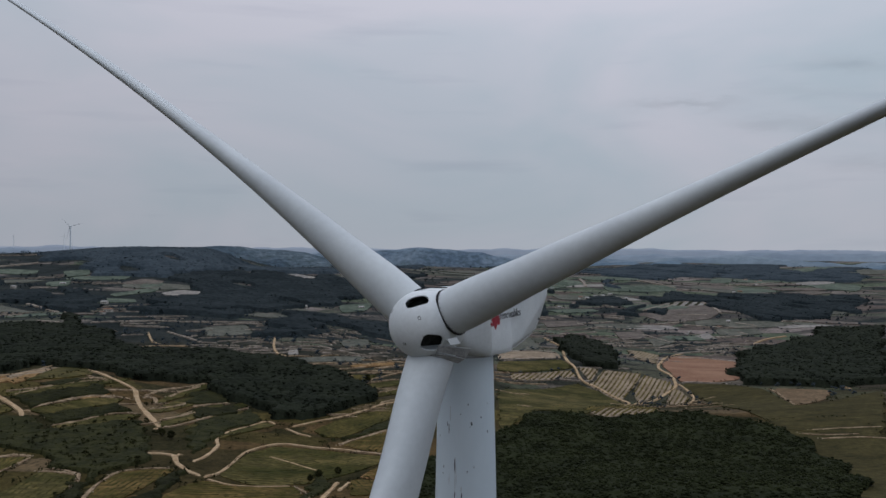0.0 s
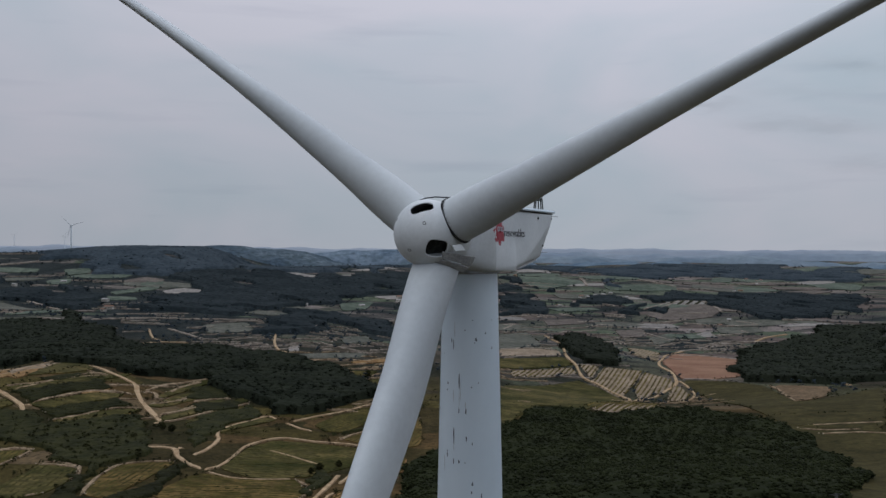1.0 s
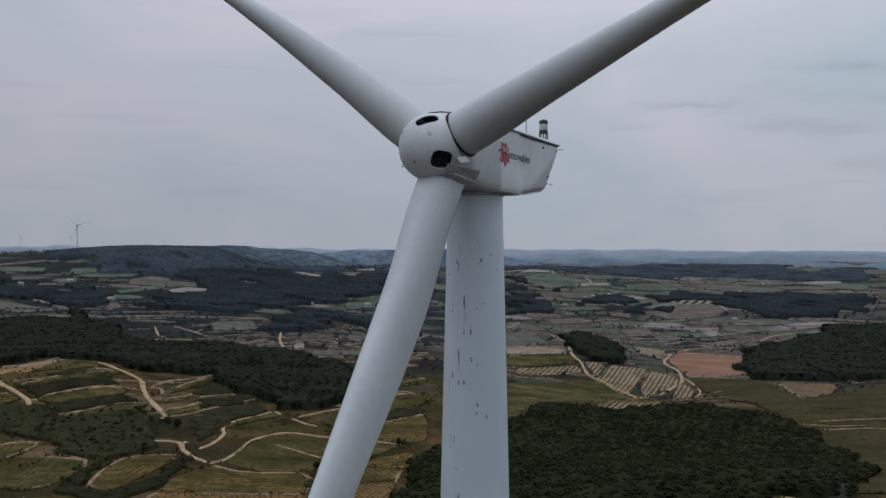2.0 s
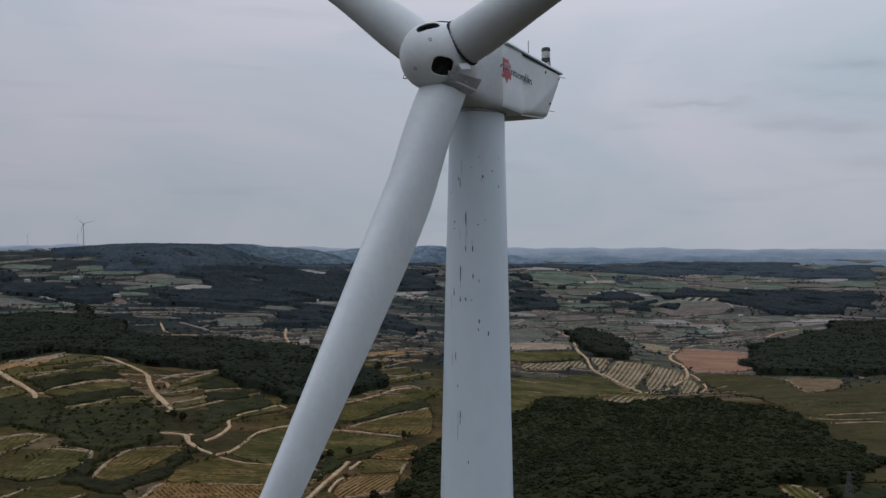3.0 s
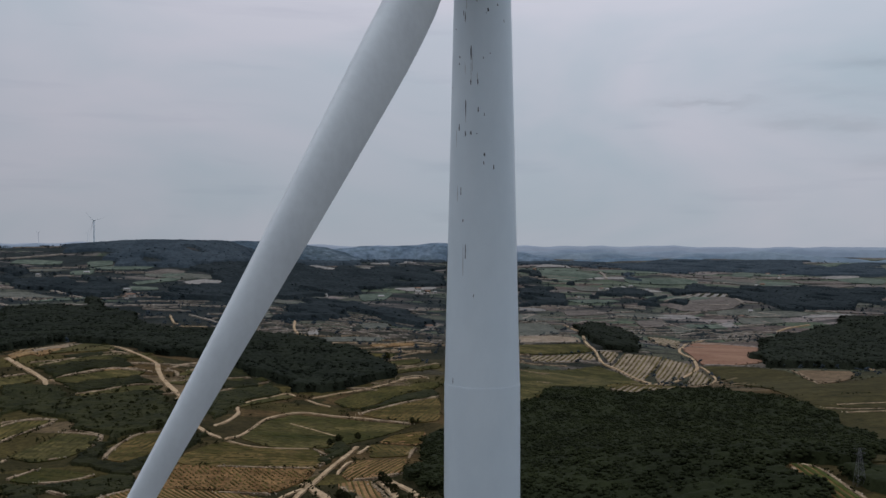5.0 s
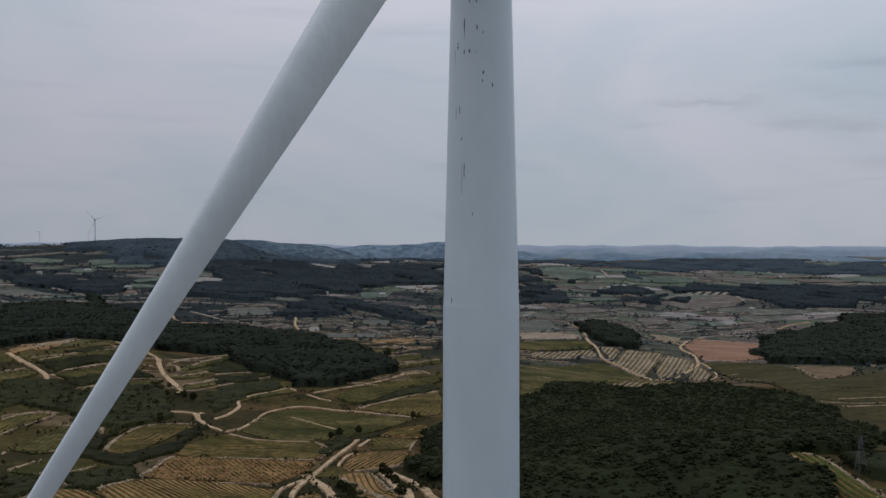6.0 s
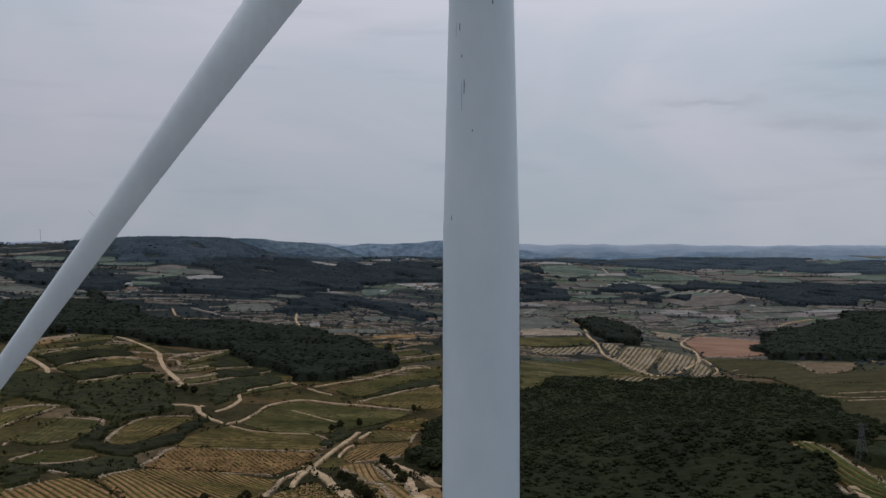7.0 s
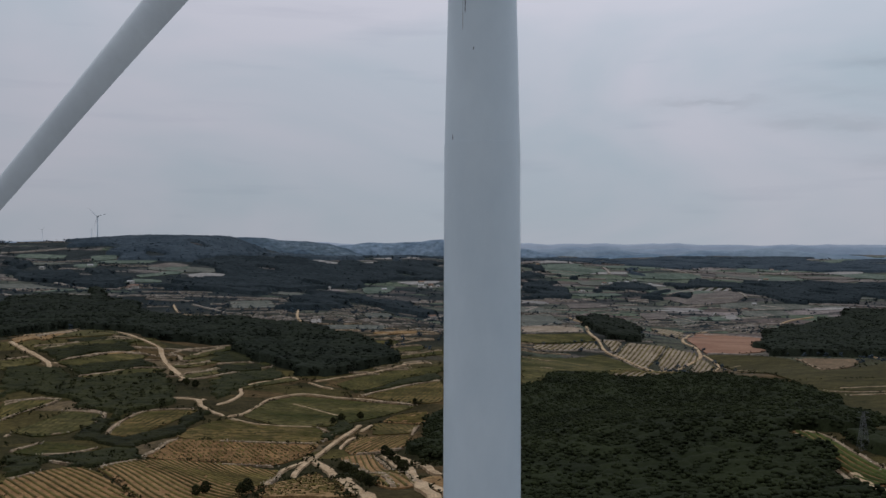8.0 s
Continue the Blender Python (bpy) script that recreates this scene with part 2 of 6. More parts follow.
M_VINESOIL = surface("tan_vineyard_soil", (0.1854, 0.1028, 0.0461), (0.2658, 0.1564, 0.0738), 9.0, 1.0, grain=0.3, bump=0.4, bump_dist=0.25, patch=0.38)
M_REDSOIL = surface("ploughed_red_clay", (0.17, 0.09, 0.058), (0.24, 0.138, 0.09), 26.0, 1.4, grain=0.22, bump=0.5, bump_dist=0.25, stretch=(0.4, 1, 1))
M_ROAD = surface("pale_limestone_dirt", (0.2850, 0.1955, 0.1148), (0.4389, 0.3184, 0.1984), 6.0, 0.5, grain=0.3, bump=0.3, bump_dist=0.1, patch=0.25)
M_BANK = surface("dry_stone_and_earth_bank", (0.1344, 0.0930, 0.0570), (0.3360, 0.2486, 0.1653), 5.0, 0.6, grain=0.45, bump=0.6, bump_dist=0.3, patch=0.50)
M_STONE = surface("pale_limestone_rubble", (0.25, 0.20, 0.145), (0.42, 0.35, 0.265), 1.5, 0.3, grain=0.3, bump=0.3, bump_dist=0.05, island=0.3)
M_PINE = surface("aleppo_pine_foliage", (0.0125, 0.0155, 0.0068), (0.0200, 0.0242, 0.0098), 22.0, 1.1, grain=0.25, bump=0.3, bump_dist=0.5, island=0.16, rough=0.9)
# pine foliage with a slight blue distance haze mixed into its colour
M_MIDPINE = surface("haze_tinted_pine_foliage", (0.0100, 0.0128, 0.0082), (0.0165, 0.0200, 0.0124), 24.0, 1.6, grain=0.3, bump=0.4, bump_dist=0.8, island=0.15, rough=0.9)
M_SCRUB = surface("holm_oak_foliage", (0.0135, 0.0148, 0.0058), (0.0265, 0.0272, 0.0102), 10.0, 0.6, grain=0.4, bump=0.5, bump_dist=0.4, island=0.25, rough=0.85)
# far foliage: haze painted in as bluer, then paler base colours
M_FARWOOD = surface("haze_tinted_far_pinewood", (0.0128, 0.0182, 0.0205), (0.022, 0.0288, 0.0312), 70.0, 6.0, grain=0.35, bump=0.6, bump_dist=3.0, island=0.06, rough=1.0)
M_HAZEWOOD = surface("haze_tinted_distant_pinewood", (0.027, 0.038, 0.047), (0.042, 0.055, 0.065), 90.0, 8.0, grain=0.3, bump=0.6, bump_dist=3.0, island=0.06, rough=1.0)
M_VINE = surface("vine_leaves", (0.0629, 0.0492, 0.0160), (0.1133, 0.0859, 0.0283), 6.0, 0.5, grain=0.4, bump=0.0, island=0.3)
M_CROP = surface("low_green_crop", (0.0288, 0.0304, 0.0080), (0.0656, 0.0560, 0.0176), 9.0, 0.6, grain=0.4, bump=0.0, island=0.3)
M_VINEGREEN = surface("fresh_green_vine_leaves", (0.0324, 0.0403, 0.0101), (0.0612, 0.0691, 0.0187), 5.0, 0.5, grain=0.4, bump=0.0, island=0.3)
M_BARK = surface("grey_bark", (0.05, 0.04, 0.03), (0.10, 0.08, 0.06), 0.8, 0.1, bump=0.4, bump_dist=0.03)
M_PLASTER = surface("pale_plaster", (0.3375, 0.3150, 0.2775), (0.4650, 0.4425, 0.3975), 2.0, 0.3, grain=0.1)
M_LIMEWASH = surface("limewashed_roof", (0.2677, 0.2550, 0.2422), (0.3825, 0.3697, 0.3506), 2.0, 0.4, grain=0.15)
M_TILE = surface("clay_roof_tiles", (0.15, 0.095, 0.070), (0.24, 0.155, 0.115), 1.5, 0.3, grain=0.25)
M_PYLON = surface("weathered_pylon_steel", (0.07, 0.072, 0.074), (0.12, 0.122, 0.125), 0.8, 0.1, rough=0.65, bump=0.1, bump_dist=0.01)
# far plots: base colours cooled and greyed to stand for distance haze
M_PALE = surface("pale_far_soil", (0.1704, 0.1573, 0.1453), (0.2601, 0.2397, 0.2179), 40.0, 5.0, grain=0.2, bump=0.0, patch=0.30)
M_FARGREEN = surface("haze_cooled_meadow", (0.0660, 0.0836, 0.0644), (0.1080, 0.1273, 0.0989), 60.0, 6.0, grain=0.25, bump=0.0, patch=0.38)
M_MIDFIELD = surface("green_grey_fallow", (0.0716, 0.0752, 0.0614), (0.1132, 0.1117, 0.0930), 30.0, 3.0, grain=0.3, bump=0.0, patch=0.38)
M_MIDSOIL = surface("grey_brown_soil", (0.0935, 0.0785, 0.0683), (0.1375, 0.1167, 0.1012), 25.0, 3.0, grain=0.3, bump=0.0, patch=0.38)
M_OCHRE = surface("ochre_earth", (0.1484, 0.0833, 0.0351), (0.2650, 0.1666, 0.0780), 5.0, 0.8, grain=0.4, bump=0.4, bump_dist=0.25, patch=0.38)
# distant copy of the bank colour, greyed by painted haze
M_FARBANK = surface("haze_greyed_bank", (0.1586, 0.1307, 0.1073), (0.3050, 0.2613, 0.2200), 9.0, 1.5, grain=0.35, bump=0.0, patch=0.45)
# hills: haze is painted into the base colours, stronger with each farther row
M_HILLWOOD = surface("haze_tinted_wooded_hill", (0.046, 0.068, 0.090), (0.085, 0.112, 0.134), 110.0, 14.0, grain=0.3, bump=0.0, rough=1.0, patch=0.4)
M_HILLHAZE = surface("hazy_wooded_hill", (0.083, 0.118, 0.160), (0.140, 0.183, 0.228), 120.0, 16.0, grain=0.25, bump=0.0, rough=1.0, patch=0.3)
M_RIDGE_A = surface("haze_blue_wooded_hills", (0.0758, 0.1166, 0.1598), (0.1309, 0.1780, 0.2226), 130.0, 18.0, grain=0.25, bump=0.0, rough=1.0)
M_RIDGE_B = surface("haze_blue_distant_hills", (0.1184, 0.1581, 0.1987), (0.1700, 0.2125, 0.2484), 200.0, 30.0, grain=0.15, bump=0.0, rough=1.0)
M_RIDGE_C = surface("haze_pale_distant_hills", (0.1650, 0.2068, 0.2574), (0.2090, 0.2508, 0.2948), 300.0, 50.0, grain=0.10, bump=0.0, rough=1.0)
M_RIDGE_D = surface("haze_faint_distant_hills", (0.236, 0.274, 0.325), (0.276, 0.312, 0.36), 500.0, 80.0, grain=0.05, bump=0.0, rough=1.0)


# ---- mesh helpers ----
def mesh_ob(name, bm, material, parent=None, label="", smooth=None):
    me = bpy.data.meshes.new(name)
    bmesh.ops.recalc_face_normals(bm, faces=bm.faces[:])
    bm.to_mesh(me)
    bm.free()
    me.materials.append(material)
    if smooth is not None:
        me.polygons.foreach_set("use_smooth", [True] * len(me.polygons))
        if smooth < 180:
            me.set_sharp_from_angle(angle=radians(smooth))
    ob = new(name, me)
    ob.parent = parent
    return tagged(ob, label)


def part(name, bm, material, parent, label="", smooth=None):
    return mesh_ob(name, bm, material, parent, label, smooth)


def array_ob(name, verts, faces, material, parent=None):
    """A mesh of equal-sided faces from two arrays."""
    me = bpy.data.meshes.new(name)
    k = faces.shape[1]
    me.vertices.add(len(verts))
    me.vertices.foreach_set("co", np.ascontiguousarray(verts, dtype=np.float32).ravel())
    me.loops.add(faces.size)
    me.loops.foreach_set("vertex_index", np.ascontiguousarray(faces, dtype=np.int32).ravel())
    me.polygons.add(len(faces))
    me.polygons.foreach_set("loop_start", np.arange(0, faces.size, k, dtype=np.int32))
    me.update(calc_edges=True)
    me.validate()
    me.materials.append(material)
    ob = new(name, me)
    ob.parent = parent
    return ob


def loft(bm, rings, cap=True):
    """Skins a row of closed rings of points."""
    rows = [[bm.verts.new(p) for p in ring] for ring in rings]
    n = len(rows[0])
    for a, b in zip(rows, rows[1:]):
        for i in range(n):
            bm.faces.new((a[i], a[(i + 1) % n], b[(i + 1) % n], b[i]))
    if cap:
        bm.faces.new(rows[0][::-1])
        bm.faces.new(rows[-1])
    return rows


def tube(bm, points, radius, sides=8):
    """A round bar along a row of points."""
    points = [Vector(p) for p in points]
    rings = []
    for i, p in enumerate(points):
        d = (points[min(i + 1, len(points) - 1)] - points[max(i - 1, 0)]).normalized()
        side = d.cross(Vector((0.31, 0.17, 0.93))).normalized()
        up = side.cross(d)
        rings.append([p + radius * (math.cos(a) * side + math.sin(a) * up) for a in (2 * math.pi * k / sides for k in range(sides))])
    loft(bm, rings)


def box(bm, size, m):
    got = bmesh.ops.create_cube(bm, size=1.0, matrix=m @ Matrix.Diagonal((*size, 1)))
    return got["verts"]


# ---- lie of the land: heights over the plan, smoothed between known places ----
HEIGHTS_NEAR = [
    (0, 0, -2), (-3, -60, -3), (60, 60, -4), (-80, 60, -9), (0, 140, -10), (120, 120, -3),
    (56, 194, -20), (-150, 150, -22), (122, 225, -11), (-119, 227, -26), (-50, 308, -44), (-143, 336, -36),
    (-35, 405, -48), (-45, 418, -47), (300, 300, -30), (-300, 300, -30), (-120, 407, -33), (-168, 390, -37),
    (129, 485, -48), (195, 464, -48), (273, 449, -48), (-160, 515, -36), (-86, 542, -44), (-252, 582, -14),
    (219, 719, -67), (-123, 792, -20), (-600, 600, -15), (-275, 893, -18), (200, 934, -42), (700, 700, -50),
]
HEIGHTS_FAR = [
    (414, 906, -61), (333, 972, -65), (-361, 991, -2), (524, 1028, -69), (462, 1245, -57), (0, -1500, -20),
    (1500, 0, -40), (-1500, 0, -20), (496, 1504, -41), (617, 1492, -30), (779, 1445, -55), (-700, 1500, 20),
    (834, 1441, -59), (429, 1663, -28), (1100, 1500, -40), (356, 1929, 9), (471, 2030, -9), (-606, 2119, 71),
    (-324, 2320, -7), (-877, 2196, 43), (-1306, 2664, 60), (0, 3000, 0), (1200, 3000, 5), (-1600, 3000, 45),
    (0, 4300, 20), (1800, 4000, 20), (0, -4500, 0), (4500, 0, 0), (-4500, 0, 20), (-2000, 4200, 40),
]
HEIGHTS_RIDGE = [
    (-776, 2064, 60), (-686, 2095, 78), (-600, 2110, 80), (-509, 2143, 84), (-409, 2164, 60),
]

KNOWN = np.array(HEIGHTS_NEAR + HEIGHTS_FAR + HEIGHTS_RIDGE, float)


def height(x, y):
    x, y = np.atleast_1d(np.asarray(x, float)), np.atleast_1d(np.asarray(y, float))
    out = np.empty(x.size)
    fx, fy = x.ravel(), y.ravel()
    for k in range(0, x.size, 20000):
        px, py = fx[k:k + 20000], fy[k:k + 20000]
        soft = 25 + 0.06 * np.hypot(px, py)
        w = 1 / ((px[:, None] - KNOWN[:, 0]) ** 2 + (py[:, None] - KNOWN[:, 1]) ** 2 + soft[:, None] ** 2) ** 1.6
        z = (w * KNOWN[:, 2]).sum(1) / w.sum(1)
        far = np.clip((np.hypot(px, py) - 1100) / 1500, 0, 1)
        z += far * (5.5 * np.sin(px / 170 + 1.3) * np.sin(py / 230 + 0.4) + 3 * np.sin(px / 71 + py / 113))
        # the western plateau breaks off steeply at its eastern end
        fall = np.clip((px - 0.02 * (py - 2100) + 520) / 150, 0, 1)
        fall = fall * fall * (3 - 2 * fall) * np.clip((py - 1700) / 250, 0, 1) * np.clip(-px / 200, 0, 1)
        out[k:k + 20000] = z - fall * np.maximum(z - 12, 0)
    return out.reshape(x.shape)


def z_at(x, y):
    return float(height(x, y)[0])


def inside(px, py, poly):
    hit = np.zeros(px.shape, bool)
    for (x0, y0), (x1, y1) in zip(poly, poly[1:] + poly[:1]):
        cross = (y0 > py) != (y1 > py)
        with np.errstate(divide="ignore", invalid="ignore"):
            hit ^= cross & (px < (x1 - x0) * (py - y0) / (y1 - y0) + x0)
    return hit


def build_ground():
    n = 430
    u = np.linspace(-1, 1, n)
    span = 4950 * np.sinh(5.2 * u) / np.sinh(5.2)
    gx, gy = np.meshgrid(span, span + 350 * (1 - u ** 2))
    gz = height(gx, gy)
    verts = np.stack([gx, gy, gz], -1).reshape(-1, 3)
    i = np.arange(n * n).reshape(n, n)
    faces = np.stack([i[:-1, :-1], i[:-1, 1:], i[1:, 1:], i[1:, :-1]], -1).reshape(-1, 4)
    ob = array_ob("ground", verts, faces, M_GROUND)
    ob.data.polygons.foreach_set("use_smooth", [True] * len(ob.data.polygons))
    return tagged(ob, "dry olive-green Mediterranean farmland with scrub and small plots", "ground", kind="structure")


build_ground()


def spline(points, step):
    """Points along a smooth line through the given ones."""
    pts = [Vector((*p, 0)) for p in points]
    pts = [2 * pts[0] - pts[1]] + pts + [2 * pts[-1] - pts[-2]]
    out = []
    for a, b, c, d in zip(pts, pts[1:], pts[2:], pts[3:]):
        n = max(2, int((c - b).length / step))
        for k in range(n):
            t = k / n
            out.append(0.5 * ((2 * b) + (c - a) * t + (2 * a - 5 * b + 4 * c - d) * t * t + (3 * b - a - 3 * c + d) * t ** 3))
    return out + [pts[-2]]


def distant_ridge(radius, low, left, material, seed, label, rise):
    """A ring of hills with depth of its own; it stands higher to one side."""
    bm = bmesh.new()
    rings = []
    n = 900
    for k in range(n + 1):
        a = 2 * math.pi * k / n
        dx, dy = math.sin(a), math.cos(a)
        lift = max(0.0, -dx) * left
        p = Vector((math.cos(a) * 9 + seed, math.sin(a) * 9, seed))
        q = Vector((math.cos(a) * 34 + seed, math.sin(a) * 34, seed))
        z = low + lift + rise * noise.noise(p) + 0.55 * rise * noise.noise(q) + 0.2 * rise * noise.noise(q * 3.1)
        rings.append([(dx * (radius + d), dy * (radius + d), h) for d, h in ((-160, -60), (-60, z - 13), (0, z), (60, z - 10), (150, -60))])
    rows = [[bm.verts.new(p) for p in r] for r in rings[:-1]]
    for a, b in zip(rows, rows[1:] + rows[:1]):
        for i in range(4):
            bm.faces.new((a[i], a[i + 1], b[i + 1], b[i]))
    ob = mesh_ob("backdrop_hills", bm, material, smooth=180)
    return tagged(ob, label, "hills", kind="structure")


def far_hill(crest, depth, material, seed, label):
    """A wooded hill across the plain: a long mound with gullies, rounded along its crest."""
    bm = bmesh.new()
    rows = []
    for p in spline([c[:2] for c in crest], 22):
        zs = [(math.dist((p.x, p.y), c[:2]), c[2]) for c in crest]
        w = [1 / (d * d + 900) ** 1.5 for d, _ in zs]
        top = sum(a * z for a, (_, z) in zip(w, zs)) / sum(w)
        out = Vector((p.x, p.y, 0)).normalized()
        row = []
        for k in range(13):
            u = k / 6 - 1
            q = p + out * (u * depth)
            rough = noise.noise(Vector((q.x / 90, q.y / 160, seed))) + 0.6 * noise.noise(Vector((q.x / 31, q.y / 60, seed)))
            fall = math.cos(u * math.pi / 2) ** 0.8 if abs(u) < 1 else 0.0
            row.append(bm.verts.new((q.x, q.y, -14 + (top + 14) * fall + (9 * abs(u) + 2.2) * rough * fall)))
        rows.append(row)
    for a, b in zip(rows, rows[1:]):
        for i in range(12):
            bm.faces.new((a[i], a[i + 1], b[i + 1], b[i]))
    ob = mesh_ob("backdrop_hill", bm, material, smooth=180)
    return tagged(ob, label, "hills", kind="structure")


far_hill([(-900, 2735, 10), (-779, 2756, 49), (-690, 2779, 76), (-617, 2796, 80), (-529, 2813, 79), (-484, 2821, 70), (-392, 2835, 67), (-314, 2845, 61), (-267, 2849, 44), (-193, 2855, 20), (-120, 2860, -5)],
         230, M_HILLWOOD, 4.4, "wooded hill tinted blue-grey for haze, with a few pale plots")
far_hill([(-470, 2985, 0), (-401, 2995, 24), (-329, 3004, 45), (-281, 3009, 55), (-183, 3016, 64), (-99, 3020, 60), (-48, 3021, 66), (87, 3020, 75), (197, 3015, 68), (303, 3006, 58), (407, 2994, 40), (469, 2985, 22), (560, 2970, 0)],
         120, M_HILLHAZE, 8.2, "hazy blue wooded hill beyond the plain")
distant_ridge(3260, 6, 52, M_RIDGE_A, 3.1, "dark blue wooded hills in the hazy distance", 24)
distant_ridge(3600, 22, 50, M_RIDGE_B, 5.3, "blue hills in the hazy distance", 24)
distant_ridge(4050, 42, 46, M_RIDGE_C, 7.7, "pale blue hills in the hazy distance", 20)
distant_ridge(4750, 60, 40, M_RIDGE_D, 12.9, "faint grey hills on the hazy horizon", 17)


# ---- fields, tracks and banks ----
def drape(poly, lift, cell):
    """A slab with that outline, laid over the land."""
    bm = bmesh.new()
    bm.faces.new([bm.verts.new((x, y, 0)) for x, y in poly])
    xs, ys = [p[0] for p in poly], [p[1] for p in poly]
    for lo, hi, no in ((min(xs), max(xs), (1, 0, 0)), (min(ys), max(ys), (0, 1, 0))):
        steps = min(70, int((hi - lo) / cell))
        for k in range(1, steps + 1):
            c = lo + (hi - lo) * k / (steps + 1)
            bmesh.ops.bisect_plane(bm, geom=bm.verts[:] + bm.edges[:] + bm.faces[:], plane_co=(c, c, 0), plane_no=no, dist=1e-4)
    bmesh.ops.triangulate(bm, faces=[f for f in bm.faces if len(f.verts) > 4])
    edge = [e for e in bm.edges if e.is_boundary]
    skirt = bmesh.ops.extrude_edge_only(bm, edges=edge)
    low = {v for v in skirt["geom"] if isinstance(v, bmesh.types.BMVert)}
    co = np.array([v.co[:2] for v in bm.verts])
    for v, z in zip(bm.verts, height(co[:, 0], co[:, 1])):
        v.co.z = z + (lift if v not in low else -2.0)
    return bm


def rounded(poly, turns=1):
    """Corner cutting: softens an outline."""
    for _ in range(turns):
        poly = [q for a, b in zip(poly, poly[1:] + poly[:1]) for q in ((0.88 * a[0] + 0.12 * b[0], 0.88 * a[1] + 0.12 * b[1]), (0.12 * a[0] + 0.88 * b[0], 0.12 * a[1] + 0.88 * b[1]))]
    return poly


FIELDS = []
MID_WOODS = []
for outline in (
    [(-800, 1549), (-619, 1296), (-558, 1344), (-487, 1354), (-374, 1026), (-466, 1115), (-640, 1229)],
    [(-400, 1285), (-335, 1372), (-359, 1475), (-428, 1502), (-364, 1670), (-268, 1731), (-175, 1648), (65, 2021), (50, 1592), (-102, 1424), (-156, 1288), (-238, 1038), (-314, 1021)],
    [(-177, 1049), (-149, 1224), (-86, 1192), (-33, 1114), (33, 1061), (30, 978), (-5, 920), (-38, 1019), (-108, 1064), (-94, 932), (-152, 874)],
    [(210, 1646), (303, 1639), (277, 1424), (253, 1362), (168, 1322)],
    [(377, 1627), (481, 1685), (449, 1570), (342, 1497)],
):
    MID_WOODS.append(outline)
for outline in (
    [(442, 1486), (494, 1571), (450, 1409), (481, 1428), (460, 1349), (417, 1386)],
    [(526, 1653), (616, 1815), (648, 1778), (715, 1784), (931, 1853), (1079, 1782), (909, 1496), (857, 1564), (728, 1342), (621, 1303), (603, 1371), (599, 1436), (660, 1676), (510, 1549)],
    [(407, 3236), (590, 3208), (624, 2754), (489, 2257), (422, 2713), (286, 2270)],
    [(558, 2457), (848, 2916), (1079, 3009), (1458, 2920), (1306, 2576), (1682, 2799), (1343, 2228), (1156, 2276), (975, 2443), (643, 2052), (597, 2271)],
    [(543, 1997), (588, 2038), (524, 1827), (496, 1831)],
    [(238, 1881), (275, 1887), (292, 1748), (212, 1675)],
):
    MID_WOODS.append(outline)
for outline in (
    [(302, 1736), (338, 1758), (332, 1696), (292, 1676)],
    [(-111, 1981), (105, 3260), (82, 2550), (-53, 1893)],
):
    MID_WOODS.append(outline)
SIDE_WOOD = [(-474, 900), (-383, 908), (-408, 983), (-392, 980), (-365, 912), (-307, 864), (-280, 790), (-223, 767), (-187, 754), (-139, 730), (-79, 706), (-90, 670), (-162, 645), (-208, 615), (-249, 643), (-377, 706)]

NEAR_WOOD = [(14, 150), (11, 209), (6, 266), (-3, 321), (-1, 371), (6, 404), (16, 430), (34, 440), (66, 502), (100, 557), (129, 562), (160, 545), (196, 568), (231, 562), (247, 540), (264, 510), (258, 455), (250, 410), (238, 372), (190, 290), (152, 238), (132, 238), (122, 230), (116, 202), (112, 176), (101, 148), (81, 117), (20, 125)]
TERRACE_WOOD = [(-415, 781), (-336, 765), (-272, 750), (-178, 718), (-94, 702), (-52, 692), (-25, 641), (-20, 605), (-40, 569), (-74, 539), (-102, 565), (-135, 605), (-157, 625), (-198, 611), (-213, 609), (-275, 701), (-311, 681), (-319, 591)]
SCRUB_LAND = [(-238, 450), (-217, 475), (-184, 510), (-170, 514), (-152, 473), (-137, 402), (-150, 390), (-151, 368), (-165, 391), (-181, 398), (-199, 423)]
EAST_WOOD = [(418, 940), (498, 1071), (551, 1105), (610, 1144), (665, 1199), (774, 1211), (479, 736), (411, 711), (362, 737), (338, 754)]
TRACK_WOOD = [(216, 1055), (258, 1137), (282, 1081), (274, 964), (242, 840), (220, 836), (195, 844), (199, 911)]
RIDGE_WOOD = [(-730, 1773), (-649, 1718), (-553, 1577), (-445, 1560), (-368, 1687), (-268, 1731), (-184, 1740), (-130, 1840), (-120, 2300), (-380, 2420), (-800, 2400), (-980, 2250)]
WOODS = [NEAR_WOOD, TERRACE_WOOD, SCRUB_LAND, EAST_WOOD, TRACK_WOOD, SIDE_WOOD, RIDGE_WOOD] + MID_WOODS


def wander(poly):
    """Breaks an outline into short, uneven stretches, as ploughed and grazed edges run."""
    far = math.hypot(*poly[0])
    step, amp = max(5.0, far / 90), max(0.9, far / 420)
    out = []
    for a, b in zip(poly, poly[1:] + poly[:1]):
        n = max(1, int(math.dist(a, b) / step))
        for k in range(n):
            x, y = a[0] + (b[0] - a[0]) * k / n, a[1] + (b[1] - a[1]) * k / n
            out.append((x + amp * noise.noise(Vector((x / 9, y / 9, 3.3))), y + amp * noise.noise(Vector((x / 9, y / 9, 8.1)))))
    return out


def field(poly, material, label, lift=0.45):
    FIELDS.append(poly)
    far = math.hypot(*poly[0])
    ob = mesh_ob("field", drape(wander(rounded(poly)), lift * max(1, far / 500), max(8, far / 45)), material)
    return tagged(ob, label, "field", "fields in the valley", "structure")


